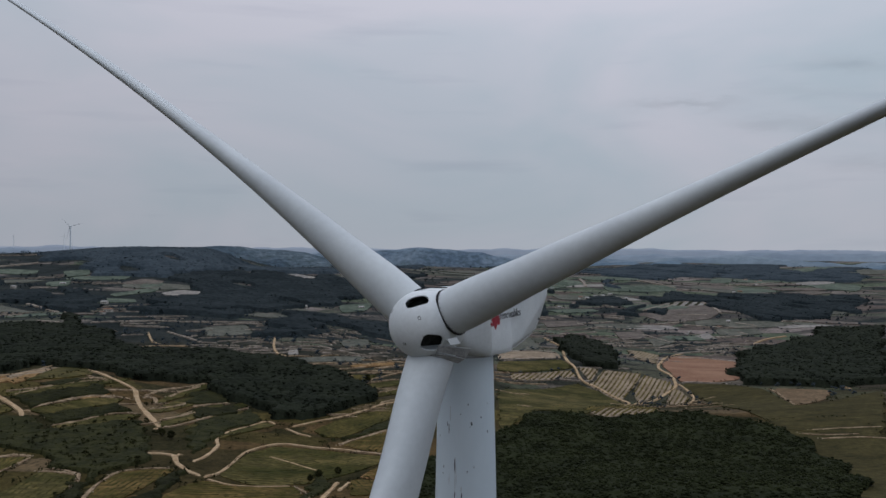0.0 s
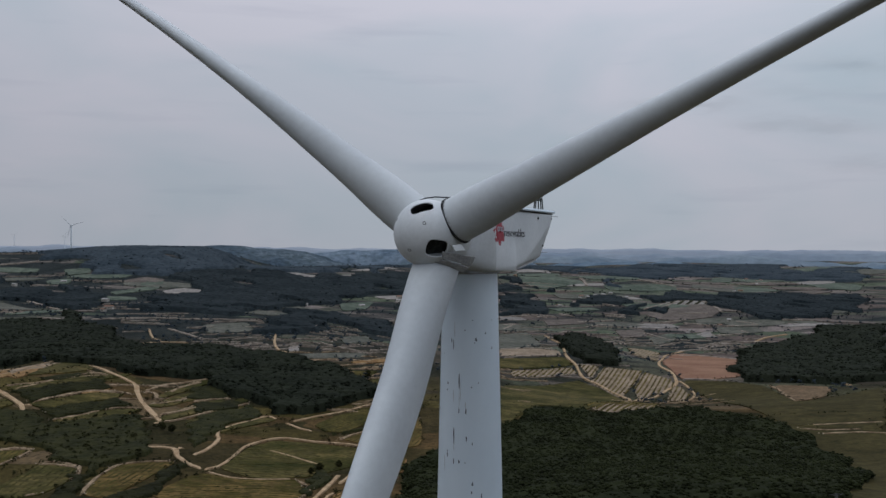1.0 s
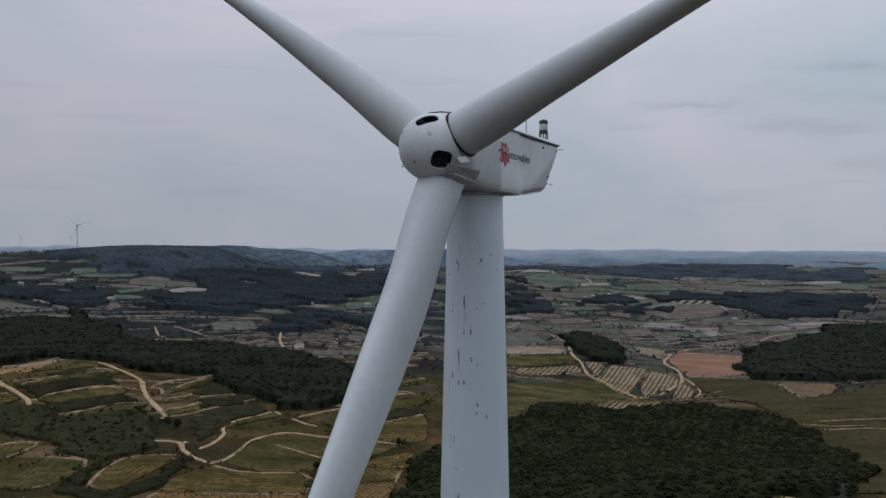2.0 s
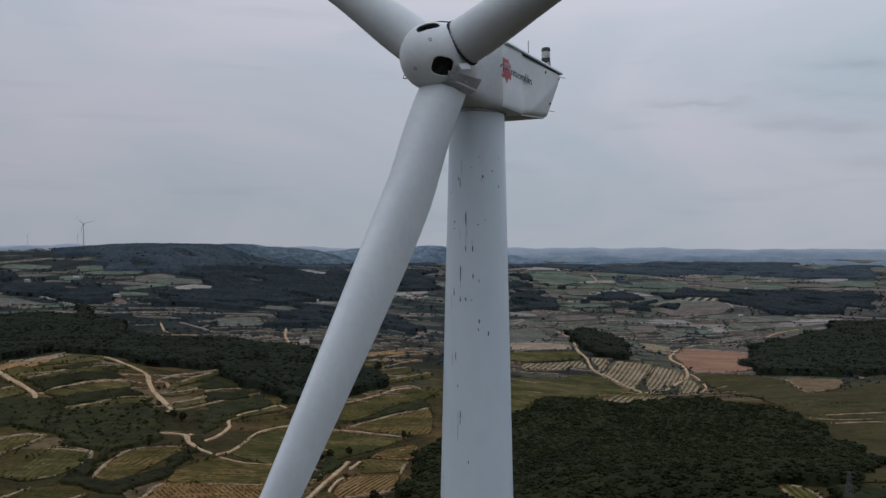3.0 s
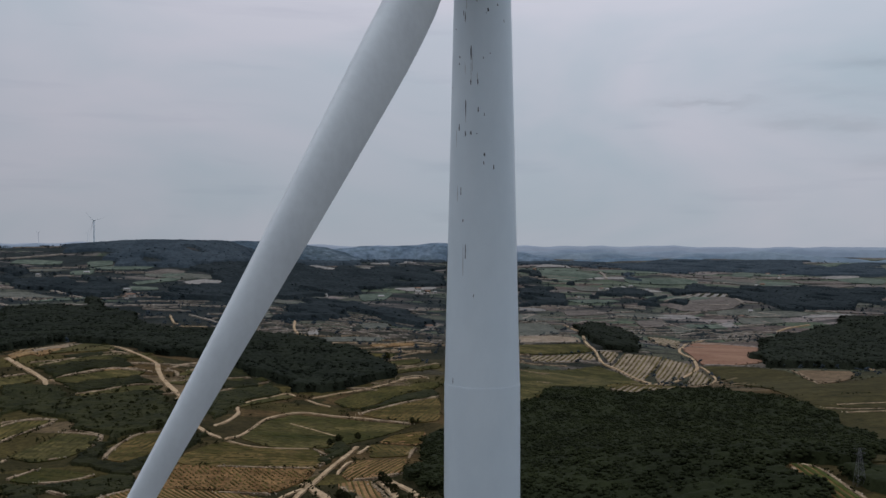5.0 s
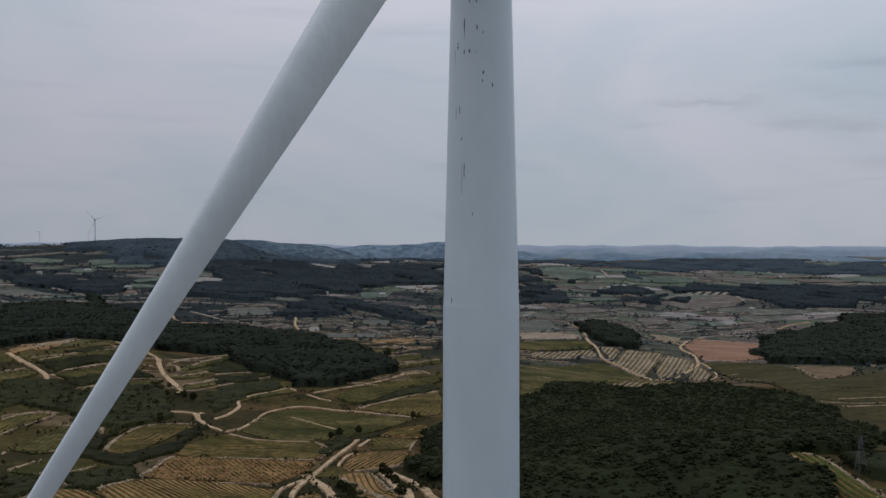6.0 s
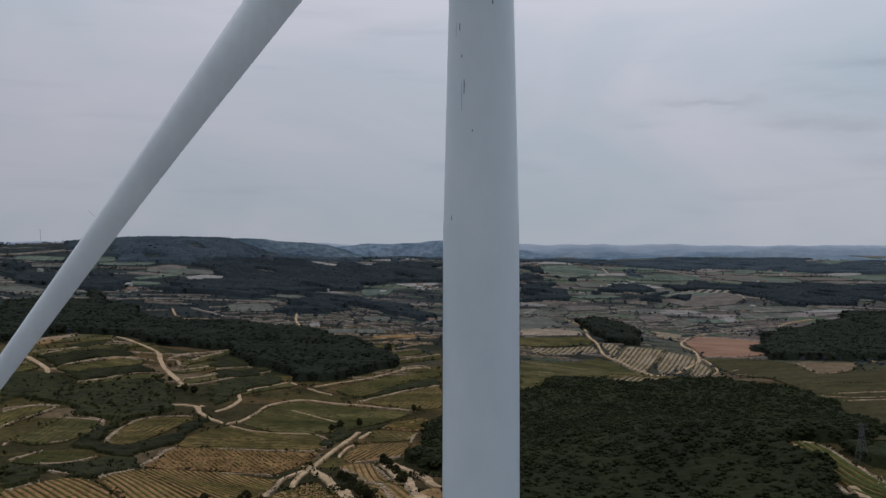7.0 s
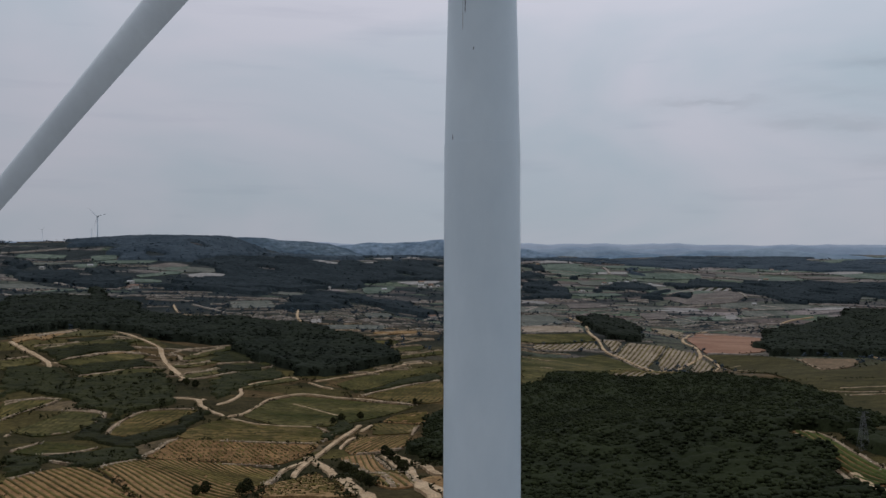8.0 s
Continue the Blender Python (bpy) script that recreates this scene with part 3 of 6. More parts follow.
def strip(points, width, lift, rough, step=5.0):
    """A raised band along a line over the land, with uneven edges."""
    line = spline(points, step)
    bm = bmesh.new()
    rows = []
    for i, p in enumerate(line):
        d = (line[min(i + 1, len(line) - 1)] - line[max(i - 1, 0)]).normalized()
        s = Vector((-d.y, d.x, 0))
        worn = 1 + rough * 1.7 * noise.noise(Vector((p.x / 7, p.y / 7, width)))
        p = p + s * (0.5 * width * rough * noise.noise(Vector((p.x / 11, p.y / 11, 5.7))))
        row = []
        for side, up in ((-0.62, -1.5), (-0.5, 1), (0.5, 1), (0.62, -1.5)):
            w = width * max(0.12, worn) * (1 + 0.6 * rough * random.uniform(-1, 1))
            q = p + s * side * w
            up = -1.5 if i in (0, len(line) - 1) else up
            row.append(bm.verts.new((q.x, q.y, z_at(q.x, q.y) + lift * up)))
        rows.append(row)
    for a, b in zip(rows, rows[1:]):
        for i in range(3):
            bm.faces.new((a[i], a[i + 1], b[i + 1], b[i]))
    return bm


def dirt_road(width, points):
    width *= 0.5 if math.hypot(*points[0]) < 420 else 0.55
    far = math.hypot(*points[0])
    ob = mesh_ob("dirt_road", strip(points, width, 0.85 if far < 420 else 0.6 * max(1, far / 480), 0.22, 3.5 if far < 700 else 5.0), M_ROAD)
    return tagged(ob, "pale sandy dirt track winding between the fields", "dirt road", "tracks in the valley", "structure")


BANK_LINES = []


def terrace_bank(width, points):
    far = math.hypot(*points[0])
    BANK_LINES.append((width, points))
    # banks beyond 760 m get the copy with haze in its colour
    ob = mesh_ob("terrace_bank", strip(points, 0.8 * width, 0.9 * max(1, far / 700), 0.5, 3.0), M_BANK if far < 760 else M_FARBANK)
    return tagged(ob, "pale stony terrace bank with dry earth along a field", "terrace bank", "terrace banks", "structure")


def rows_over(poly, angle, spacing, width, tall, material, name, label, gap=0.06, jitter=0.35, seg=3.0):
    """Planted rows across a plot: low, lumpy hedges, joined into one mesh."""
    ca, sa = math.cos(angle), math.sin(angle)
    turn = [(x * ca + y * sa, -x * sa + y * ca) for x, y in poly]
    vs, fs = [], []
    v0, v1 = min(p[1] for p in turn), max(p[1] for p in turn)
    v = v0 + spacing / 2
    while v < v1:
        cuts = sorted(a[0] + (v - a[1]) * (b[0] - a[0]) / (b[1] - a[1]) for a, b in zip(turn, turn[1:] + turn[:1]) if (a[1] > v) != (b[1] > v))
        for lo, hi in zip(cuts[::2], cuts[1::2]):
            n = max(2, int((hi - lo) / seg))
            us = np.linspace(lo + 1, hi - 1, n)
            xs, ys = us * ca - v * sa, us * sa + v * ca
            zs = height(xs, ys)
            prev = None
            for x, y, z in zip(xs, ys, zs):
                w, h = width * random.uniform(1 - jitter, 1 + jitter), tall * random.uniform(1 - jitter, 1 + jitter)
                k = len(vs)
                for s, t in ((-0.5, 0.3), (-0.3, 1.0), (0.3, 1.0), (0.5, 0.3)):
                    vs.append((x - sa * s * w, y + ca * s * w, z + 0.3 + t * h))
                if prev is not None and random.random() > gap:
                    fs += [(prev + i, prev + i + 1, k + i + 1, k + i) for i in range(3)]
                prev = k
        v += spacing
    if fs:
        ob = array_ob(name, np.array(vs), np.array(fs), material)
        tagged(ob, label, "vine rows", kind="stuff")


def crop_rows(poly):
    """Low worn rows along a grassy field's longer side."""
    p = np.array(poly, float) - np.mean(poly, 0)
    _, _, v = np.linalg.svd(p)
    rows_over(poly, math.atan2(v[0, 1], v[0, 0]), 3.2, 1.1, 0.28, M_CROP, "crop_rows", "low green crop rows with bare gaps", gap=0.22, jitter=0.5, seg=2.2)


for k, outline in enumerate((
    [(-190, 343), (-188, 368), (-186, 398), (-165, 388), (-159, 362), (-164, 341), (-174, 334)],
    [(-228, 410), (-218, 424), (-203, 424), (-204, 403), (-208, 369)],
    [(-170, 301), (-166, 324), (-152, 319), (-136, 312), (-141, 299), (-157, 295)],
    [(-95, 391), (-92, 414), (-89, 439), (-77, 462), (-52, 462), (-3, 446), (-16, 428), (-34, 410), (-48, 395), (-75, 381)],
    [(-57, 506), (-43, 537), (-16, 566), (17, 584), (16, 562), (-9, 536), (-36, 487), (-49, 490)],
    [(-53, 687), (-34, 688), (-19, 694), (-21, 677), (-43, 666)],
    [(-30, 654), (3, 681), (4, 663), (-22, 640)],
)):
    field(outline, M_DARKMEADOW if outline[0][0] > 260 else M_GREEN if outline[0][0] < 40 and k % 3 else M_MEADOW, "green grassy field with uneven dry patches")
    crop_rows(outline)
for k, outline in enumerate((
    [(-21, 624), (19, 664), (19, 644), (-15, 614)],
    [(110, 847), (185, 867), (190, 831), (103, 792)],
    [(90, 690), (180, 779), (198, 751), (206, 688), (147, 572), (110, 585), (91, 555), (68, 506)],
    [(287, 775), (333, 755), (350, 719), (326, 611), (353, 618), (444, 681), (321, 482), (265, 513), (272, 568), (280, 692)],
), 7):
    field(outline, M_DARKMEADOW if outline[0][0] > 260 else M_GREEN if outline[0][0] < 40 and k % 3 else M_MEADOW, "green grassy field with uneven dry patches")
    crop_rows(outline)
for outline in (
    [(-145, 339), (-148, 370), (-145, 390), (-132, 395), (-117, 397), (-124, 368), (-131, 334)],
    [(-114, 340), (-108, 366), (-100, 379), (-75, 378), (-54, 388), (-45, 361), (-49, 344), (-74, 339), (-105, 333)],
    [(-38, 474), (-18, 496), (15, 523), (13, 456), (-3, 451), (-23, 462)],
    [(-27, 401), (-23, 404), (-1, 394), (-5, 373), (-25, 369)],
    [(-270, 542), (-248, 569), (-228, 588), (-221, 587), (-235, 558), (-259, 537)],
    [(-244, 514), (-217, 547), (-199, 555), (-212, 533), (-231, 509)],
    [(-220, 488), (-195, 522), (-176, 530), (-179, 513), (-209, 485)],
):
    field(outline, M_OLIVE, "dry yellow-green field with thin grass")
    crop_rows(outline)
for outline in (
    [(119, 912), (160, 921), (188, 900), (186, 872), (112, 861)],
    [(-298, 583), (-298, 645), (-278, 668), (-251, 634), (-262, 583)],
):
    field(outline, M_TAN, "bare pale field of dry sandy soil")
for outline in (
    [(-113, 296), (-112, 332), (-90, 337), (-48, 343), (-51, 324), (-61, 303), (-82, 300), (-105, 292)],
    [(-51, 219), (-49, 272), (-42, 292), (-21, 186), (-17, 168), (-46, 190)],
):
    field(outline, M_BROWN, "brown stony field with sparse old vines")
    rows_over(outline, -0.98, 2.3, 0.8, 0.6, M_VINE, "vine_rows", "sparse low vines on brown soil", gap=0.55, seg=1.1)
for outline, turn in zip((
    [(-117, 255), (-112, 288), (-81, 298), (-58, 292), (-52, 227), (-54, 199), (-50, 175), (-82, 197), (-98, 228)],
    [(-140, 233), (-129, 255), (-121, 255), (-96, 223), (-80, 193), (-122, 199)],
    [(-36, 331), (-31, 361), (-6, 365), (-8, 331), (-32, 322)],
    [(-36, 316), (-31, 320), (-21, 319), (-14, 282), (-3, 185), (-9, 179), (-14, 188)],
    [(-22, 407), (-16, 422), (4, 431), (1, 397)],
    [(125, 235), (132, 234), (130, 208), (126, 179), (116, 162), (109, 157), (116, 181), (118, 193), (120, 207), (122, 220)],
), (-0.98, -0.86, 1.2, -1.41, 0.5, -1.68)):
    field(outline, M_VINESOIL if outline[0][0] < 60 else M_BROWN, "vineyard of brown soil between green rows")
    rows_over(outline, turn, 2.5, 0.85 if outline[0][0] < 60 else 1.7, 0.6, M_VINE if outline[0][0] < 60 else M_VINEGREEN, "vine_rows", "green vine rows along a brown vineyard", gap=0.03, jitter=0.2)
for outline in (
    [(115, 790), (184, 823), (188, 802), (114, 760)],
    [(196, 835), (217, 830), (197, 785)],
    [(194, 772), (222, 828), (261, 815), (229, 752), (205, 706), (200, 749)],
    [(232, 751), (261, 811), (279, 780), (275, 757), (254, 733), (221, 699)],
    [(269, 751), (278, 747), (271, 703), (250, 668), (245, 690)],
    [(306, 1033), (325, 1030), (339, 995), (299, 889), (292, 952)],
):
    field(outline, M_TAN, "pale vineyard striped with dark planted rows")
    rows_over(outline, 1.12, 4.6, 1.9, 1.0, M_VINE, "vine_rows", "dark green planted rows on pale soil")
for outline in (
    [(305, 889), (353, 990), (385, 983), (416, 926), (407, 881), (352, 780), (316, 770), (288, 783)],
):
    field(outline, M_REDSOIL, "ploughed reddish-brown clay field")
for outline in (
    [(357, 723), (402, 694), (362, 634), (326, 611)],
):
    field(outline, M_REDFALLOW, "fallow reddish-brown field with dry grass")

field([(255, 535), (284, 546), (343, 550), (300, 420), (240, 300), (180, 250), (150, 238), (212, 396), (232, 460), (248, 520)], M_DARKMEADOW, "dark green field beside the near wood")
for outline in ([(145, 590), (207, 689), (222, 646), (198, 572), (150, 559)],):
    field(outline, M_TAN, "pale vineyard striped with dark planted rows")
    rows_over(outline, 1.12, 4.6, 1.9, 1.0, M_VINE, "vine_rows", "dark green planted rows on pale soil")
terrace_bank(2.2, [(283, 508), (312, 511), (340, 511)])
terrace_bank(2.2, [(277, 484), (305, 485), (323, 479)])
terrace_bank(2.2, [(271, 500), (285, 494), (313, 493)])

dirt_road(6, [(-312, 606), (-290, 622), (-279, 642), (-261, 645), (-240, 626), (-219, 601), (-206, 590), (-196, 581), (-189, 564), (-182, 549), (-169, 526), (-154, 497)])
dirt_road(4, [(-160, 493), (-151, 495)])
dirt_road(5, [(-300, 566), (-277, 538), (-265, 527), (-247, 510), (-241, 499), (-226, 486)])
dirt_road(2.5, [(-248, 512), (-233, 512)])
dirt_road(4.5, [(-146, 428), (-137, 429), (-126, 424), (-120, 408), (-111, 394), (-101, 386)])
dirt_road(4.5, [(-126, 424), (-121, 431)])
dirt_road(4, [(-131, 480), (-125, 471), (-121, 454)])
dirt_road(2, [(-102, 384), (-93, 379), (-85, 376), (-75, 378), (-54, 388)])
dirt_road(3, [(-102, 384), (-95, 394), (-92, 417), (-90, 442), (-82, 460), (-71, 469), (-53, 465), (-32, 461), (-3, 448)])
dirt_road(3.5, [(-113, 411), (-109, 425), (-108, 453), (-112, 470), (-110, 491), (-99, 517), (-92, 534), (-83, 525)])
dirt_road(4, [(-51, 277), (-51, 298), (-48, 313), (-43, 336), (-39, 360), (-33, 401)])
dirt_road(7.5, [(-52, 321), (-45, 307), (-36, 282), (-21, 187), (-14, 165)])
dirt_road(3, [(-52, 227), (-57, 286), (-54, 302), (-48, 313)])
dirt_road(2.5, [(-38, 331), (-35, 353), (-31, 361)])
dirt_road(3, [(-32, 380), (-26, 401)])
dirt_road(6.5, [(-20, 318), (-15, 310), (-8, 264), (-3, 190), (2, 164)])
dirt_road(4.5, [(-15, 319), (-4, 287), (2, 215), (6, 204), (9, 170)])
dirt_road(5, [(-6, 252), (-4, 204), (1, 183), (5, 168), (7, 140)])
dirt_road(3, [(-77, 514), (-65, 496), (-55, 489)])
dirt_road(4, [(-73, 517), (-56, 537), (-43, 547), (-27, 566), (-9, 592), (8, 600)])
dirt_road(4, [(-139, 911), (-126, 806), (-115, 752), (-102, 737)])
dirt_road(4, [(-281, 902), (-255, 829), (-241, 807)])
dirt_road(4, [(-273, 778), (-240, 801), (-208, 800)])
dirt_road(5, [(210, 1111), (210, 1000), (191, 879), (192, 832), (190, 789), (201, 760), (212, 690)])
dirt_road(5, [(212, 690), (236, 705), (260, 737), (279, 764), (290, 810), (291, 853), (320, 930), (343, 981), (378, 1016)])
dirt_road(3.5, [(250, 664), (276, 706), (285, 757), (283, 775)])
dirt_road(5, [(513, 1108), (548, 1144), (595, 1168)])
dirt_road(6, [(420, 719), (424, 697)])
dirt_road(4, [(118, 185), (113, 169), (109, 157), (106, 145)])
dirt_road(2, [(-79, 442), (-64, 434), (-44, 419)])

for outline in (
    [(-494, 1463), (-474, 1530), (-431, 1511), (-425, 1472), (-477, 1442)],
    [(-274, 1655), (-219, 1726), (-169, 1705), (-177, 1673), (-255, 1641)],
    [(-166, 1680), (-76, 1803), (-63, 1781), (-108, 1700)],
    [(-106, 1887), (-30, 2166), (8, 2110), (-80, 1883)],
    [(338, 2269), (438, 2632), (498, 2654), (439, 2251), (429, 2327), (363, 2330)],
    [(784, 2762), (827, 2809), (751, 2488), (704, 2478)],
    [(864, 2644), (905, 2681), (831, 2432)],
    [(1152, 2251), (1246, 2289), (1260, 2225), (1184, 2173), (1071, 2075)],
    [(1046, 2723), (1078, 2744), (1043, 2656), (1023, 2663)],
    [(386, 1810), (495, 1890), (486, 1843), (389, 1793)],
):
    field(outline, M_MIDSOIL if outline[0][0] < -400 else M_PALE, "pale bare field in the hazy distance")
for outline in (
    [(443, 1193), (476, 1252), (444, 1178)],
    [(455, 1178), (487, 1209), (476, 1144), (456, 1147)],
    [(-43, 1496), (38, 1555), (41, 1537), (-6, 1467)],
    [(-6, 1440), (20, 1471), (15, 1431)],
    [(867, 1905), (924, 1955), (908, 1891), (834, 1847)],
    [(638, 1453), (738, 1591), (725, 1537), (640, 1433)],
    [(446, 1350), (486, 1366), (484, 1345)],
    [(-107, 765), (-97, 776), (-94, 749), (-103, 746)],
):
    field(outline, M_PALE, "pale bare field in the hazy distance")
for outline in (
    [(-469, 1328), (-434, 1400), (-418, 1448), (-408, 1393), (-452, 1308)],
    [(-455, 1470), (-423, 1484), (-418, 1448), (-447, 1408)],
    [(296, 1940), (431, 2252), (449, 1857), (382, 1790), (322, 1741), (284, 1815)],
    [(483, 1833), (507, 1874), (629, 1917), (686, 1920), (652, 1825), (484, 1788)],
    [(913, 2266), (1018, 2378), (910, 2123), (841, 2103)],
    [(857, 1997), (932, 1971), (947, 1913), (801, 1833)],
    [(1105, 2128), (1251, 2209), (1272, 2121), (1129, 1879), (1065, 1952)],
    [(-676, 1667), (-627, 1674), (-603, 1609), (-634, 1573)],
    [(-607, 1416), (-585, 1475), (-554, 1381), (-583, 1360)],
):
    field(outline, M_FARGREEN, "green meadow across the valley, tinted for haze")
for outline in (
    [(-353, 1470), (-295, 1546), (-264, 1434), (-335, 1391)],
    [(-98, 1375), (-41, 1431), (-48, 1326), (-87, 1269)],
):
    field(outline, M_FARGREEN, "green meadow across the valley, tinted for haze")
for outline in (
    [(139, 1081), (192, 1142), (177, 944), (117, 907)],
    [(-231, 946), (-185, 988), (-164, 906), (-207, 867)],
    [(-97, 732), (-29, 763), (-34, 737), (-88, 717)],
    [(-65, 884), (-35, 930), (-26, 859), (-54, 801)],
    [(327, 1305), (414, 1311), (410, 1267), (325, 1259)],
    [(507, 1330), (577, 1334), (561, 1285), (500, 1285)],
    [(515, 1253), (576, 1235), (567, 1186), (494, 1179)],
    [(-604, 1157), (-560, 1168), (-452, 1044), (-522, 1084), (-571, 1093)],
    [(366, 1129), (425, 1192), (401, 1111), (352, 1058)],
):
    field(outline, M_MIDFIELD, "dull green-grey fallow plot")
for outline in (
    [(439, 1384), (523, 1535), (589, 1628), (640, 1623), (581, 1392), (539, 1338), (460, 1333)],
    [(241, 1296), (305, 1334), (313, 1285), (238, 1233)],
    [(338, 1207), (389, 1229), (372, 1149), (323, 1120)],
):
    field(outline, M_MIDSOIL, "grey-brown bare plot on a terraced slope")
for outline in (
    [(537, 1579), (612, 1675), (660, 1676), (619, 1541), (553, 1513)],
):
    field(outline, M_PALE, "pale planted plot on top of a terraced knoll")
    rows_over(outline, 1.15, 16, 7, 2.0, M_SCRUB, "planted_rows", "dark planted rows on a pale knoll")
for outline in (
    [(-270, 539), (-242, 558), (-205, 620), (-212, 589), (-239, 550), (-260, 533)],
    [(-278, 508), (-261, 519), (-258, 513), (-275, 502)],
    [(-239, 512), (-219, 539), (-207, 550), (-202, 547), (-221, 515), (-230, 508)],
    [(-215, 482), (-189, 517), (-175, 523), (-198, 493), (-209, 475)],
    [(-274, 575), (-275, 663), (-257, 669), (-255, 588)],
    [(-176, 538), (-160, 567), (-148, 588), (-145, 577), (-164, 538)],
    [(-159, 508), (-144, 542), (-138, 527), (-153, 498)],
    [(-177, 556), (-172, 582), (-158, 629), (-147, 629), (-168, 568)],
    [(-112, 471), (-111, 487), (-94, 530), (-83, 522), (-101, 492)],
):
    field(outline, M_MEADOW, "long narrow grassy terrace on the slope", 0.6)
for outline in (
    [(-138, 545), (-118, 587), (-112, 577), (-131, 531)],
):
    field(outline, M_MEADOW, "long narrow grassy terrace on the slope", 0.6)
for outline in (
    [(-3, 198), (2, 205), (6, 202), (5, 168), (2, 175)],
    [(-47, 288), (-38, 274), (-27, 200), (-20, 166), (-48, 191), (-50, 237)],
    [(-221, 544), (-215, 565), (-207, 564), (-213, 544)],
    [(-288, 578), (-284, 608), (-273, 617), (-274, 565)],
    [(-304, 577), (-303, 606), (-286, 583), (-291, 558)],
    [(-150, 613), (-144, 626), (-138, 612), (-144, 599)],
    [(-44, 719), (-2, 753), (-4, 737), (-38, 711)],
):
    field(outline, M_OCHRE, "patch of bare ochre earth on the slope", 0.6)
terrace_bank(5.0, [(164, 1297), (210, 1339), (257, 1333)])
terrace_bank(6.1, [(349, 1553), (396, 1541), (420, 1506)])
terrace_bank(5.4, [(286, 1379), (312, 1364)])
terrace_bank(5.5, [(365, 1379), (401, 1363)])
terrace_bank(5.9, [(458, 1452), (504, 1481), (568, 1586)])
terrace_bank(4.5, [(158, 1163), (185, 1233)])
terrace_bank(8.2, [(485, 2080), (438, 1819)])
terrace_bank(5.1, [(297, 1294), (374, 1336)])
terrace_bank(5.0, [(323, 1250), (395, 1248)])
terrace_bank(5.4, [(480, 1308), (537, 1261), (591, 1257)])
terrace_bank(5.3, [(434, 1312), (498, 1332)])
terrace_bank(5.7, [(498, 1387), (554, 1375)])
terrace_bank(4.8, [(375, 1185), (393, 1110)])
terrace_bank(4.8, [(469, 1160), (529, 1178)])
terrace_bank(4.3, [(360, 1059), (403, 1095), (427, 1072)])
terrace_bank(6.8, [(648, 1643), (597, 1458), (583, 1392)])
terrace_bank(4.3, [(-523, 997), (-477, 938)])
terrace_bank(4.6, [(-543, 1067), (-468, 1014)])
terrace_bank(3.9, [(-440, 907), (-424, 901)])
terrace_bank(4.0, [(-424, 945), (-389, 932)])
terrace_bank(3.9, [(-358, 935), (-304, 966), (-268, 986)])
terrace_bank(3.9, [(-254, 984), (-216, 1004), (-167, 1006)])
terrace_bank(3.6, [(-261, 906), (-240, 877), (-204, 828)])
terrace_bank(3.4, [(-227, 861), (-220, 882)])
terrace_bank(3.2, [(-276, 778), (-245, 786), (-206, 786)])
terrace_bank(7.2, [(-854, 1656), (-807, 1701), (-757, 1749)])
terrace_bank(3.3, [(-207, 827), (-186, 826)])
terrace_bank(3.0, [(-164, 774), (-143, 783)])
terrace_bank(2.9, [(-146, 740), (-129, 734)])
terrace_bank(3.2, [(-116, 832), (-93, 842)])
terrace_bank(2.8, [(-87, 712), (-54, 724)])
terrace_bank(4.0, [(-109, 1037), (-93, 945), (-80, 951)])
terrace_bank(3.3, [(-79, 864), (-66, 846)])
terrace_bank(3.8, [(-37, 987), (-16, 1009), (-1, 927)])
terrace_bank(3.4, [(5, 876), (31, 996)])
terrace_bank(2.9, [(-46, 761), (-24, 761)])
terrace_bank(3.1, [(-59, 796), (-25, 817)])
terrace_bank(2.8, [(-33, 724), (-2, 764)])
terrace_bank(3.1, [(-84, 812), (-58, 781), (-35, 770)])
terrace_bank(4.7, [(572, 1077), (604, 1078)])
terrace_bank(5.2, [(-627, 1203), (-578, 1207), (-524, 1178), (-442, 1055)])
terrace_bank(5.6, [(-600, 1334), (-570, 1351)])
terrace_bank(2.7, [(-23, 714), (15, 755)])
terrace_bank(2.6, [(-24, 673), (14, 727)])
terrace_bank(8.9, [(974, 2094), (1100, 2195), (1092, 2118)])
terrace_bank(8.6, [(866, 2055), (974, 2094)])
terrace_bank(6.9, [(787, 1609), (805, 1574)])
terrace_bank(8.2, [(623, 2033), (671, 1879)])
terrace_bank(5.6, [(650, 1303), (706, 1300)])


terrace_bank(2.6, [(-278, 509), (-270, 515), (-262, 521)])
terrace_bank(2.6, [(-265, 536), (-251, 555), (-237, 574), (-222, 591)])
terrace_bank(2.6, [(-245, 516), (-231, 533), (-218, 550), (-200, 557)])
terrace_bank(2.6, [(-220, 488), (-206, 504), (-196, 524), (-177, 531)])
terrace_bank(2.0, [(-187, 395), (-182, 399), (-167, 390), (-161, 379), (-159, 362)])
terrace_bank(2.0, [(-208, 369), (-207, 388), (-204, 403), (-202, 423)])
terrace_bank(2.6, [(-230, 413), (-222, 420), (-213, 426), (-201, 423)])
terrace_bank(2.0, [(-189, 332), (-187, 340)])
terrace_bank(2.0, [(-171, 301), (-168, 311), (-166, 324)])
terrace_bank(2.0, [(-157, 295), (-147, 297), (-140, 306), (-137, 314)])
terrace_bank(2.0, [(-145, 339), (-147, 354), (-148, 373), (-145, 390), (-134, 395), (-118, 396)])
terrace_bank(2.0, [(-114, 294), (-113, 311), (-113, 322), (-111, 334)])
terrace_bank(2.0, [(-116, 252), (-115, 267), (-112, 288)])
terrace_bank(2.0, [(-144, 279), (-131, 265), (-123, 259)])
terrace_bank(2.0, [(-139, 232), (-136, 238), (-133, 248)])
terrace_bank(2.6, [(-176, 546), (-161, 556), (-153, 573)])
terrace_bank(2.6, [(-161, 517), (-150, 530), (-140, 551)])
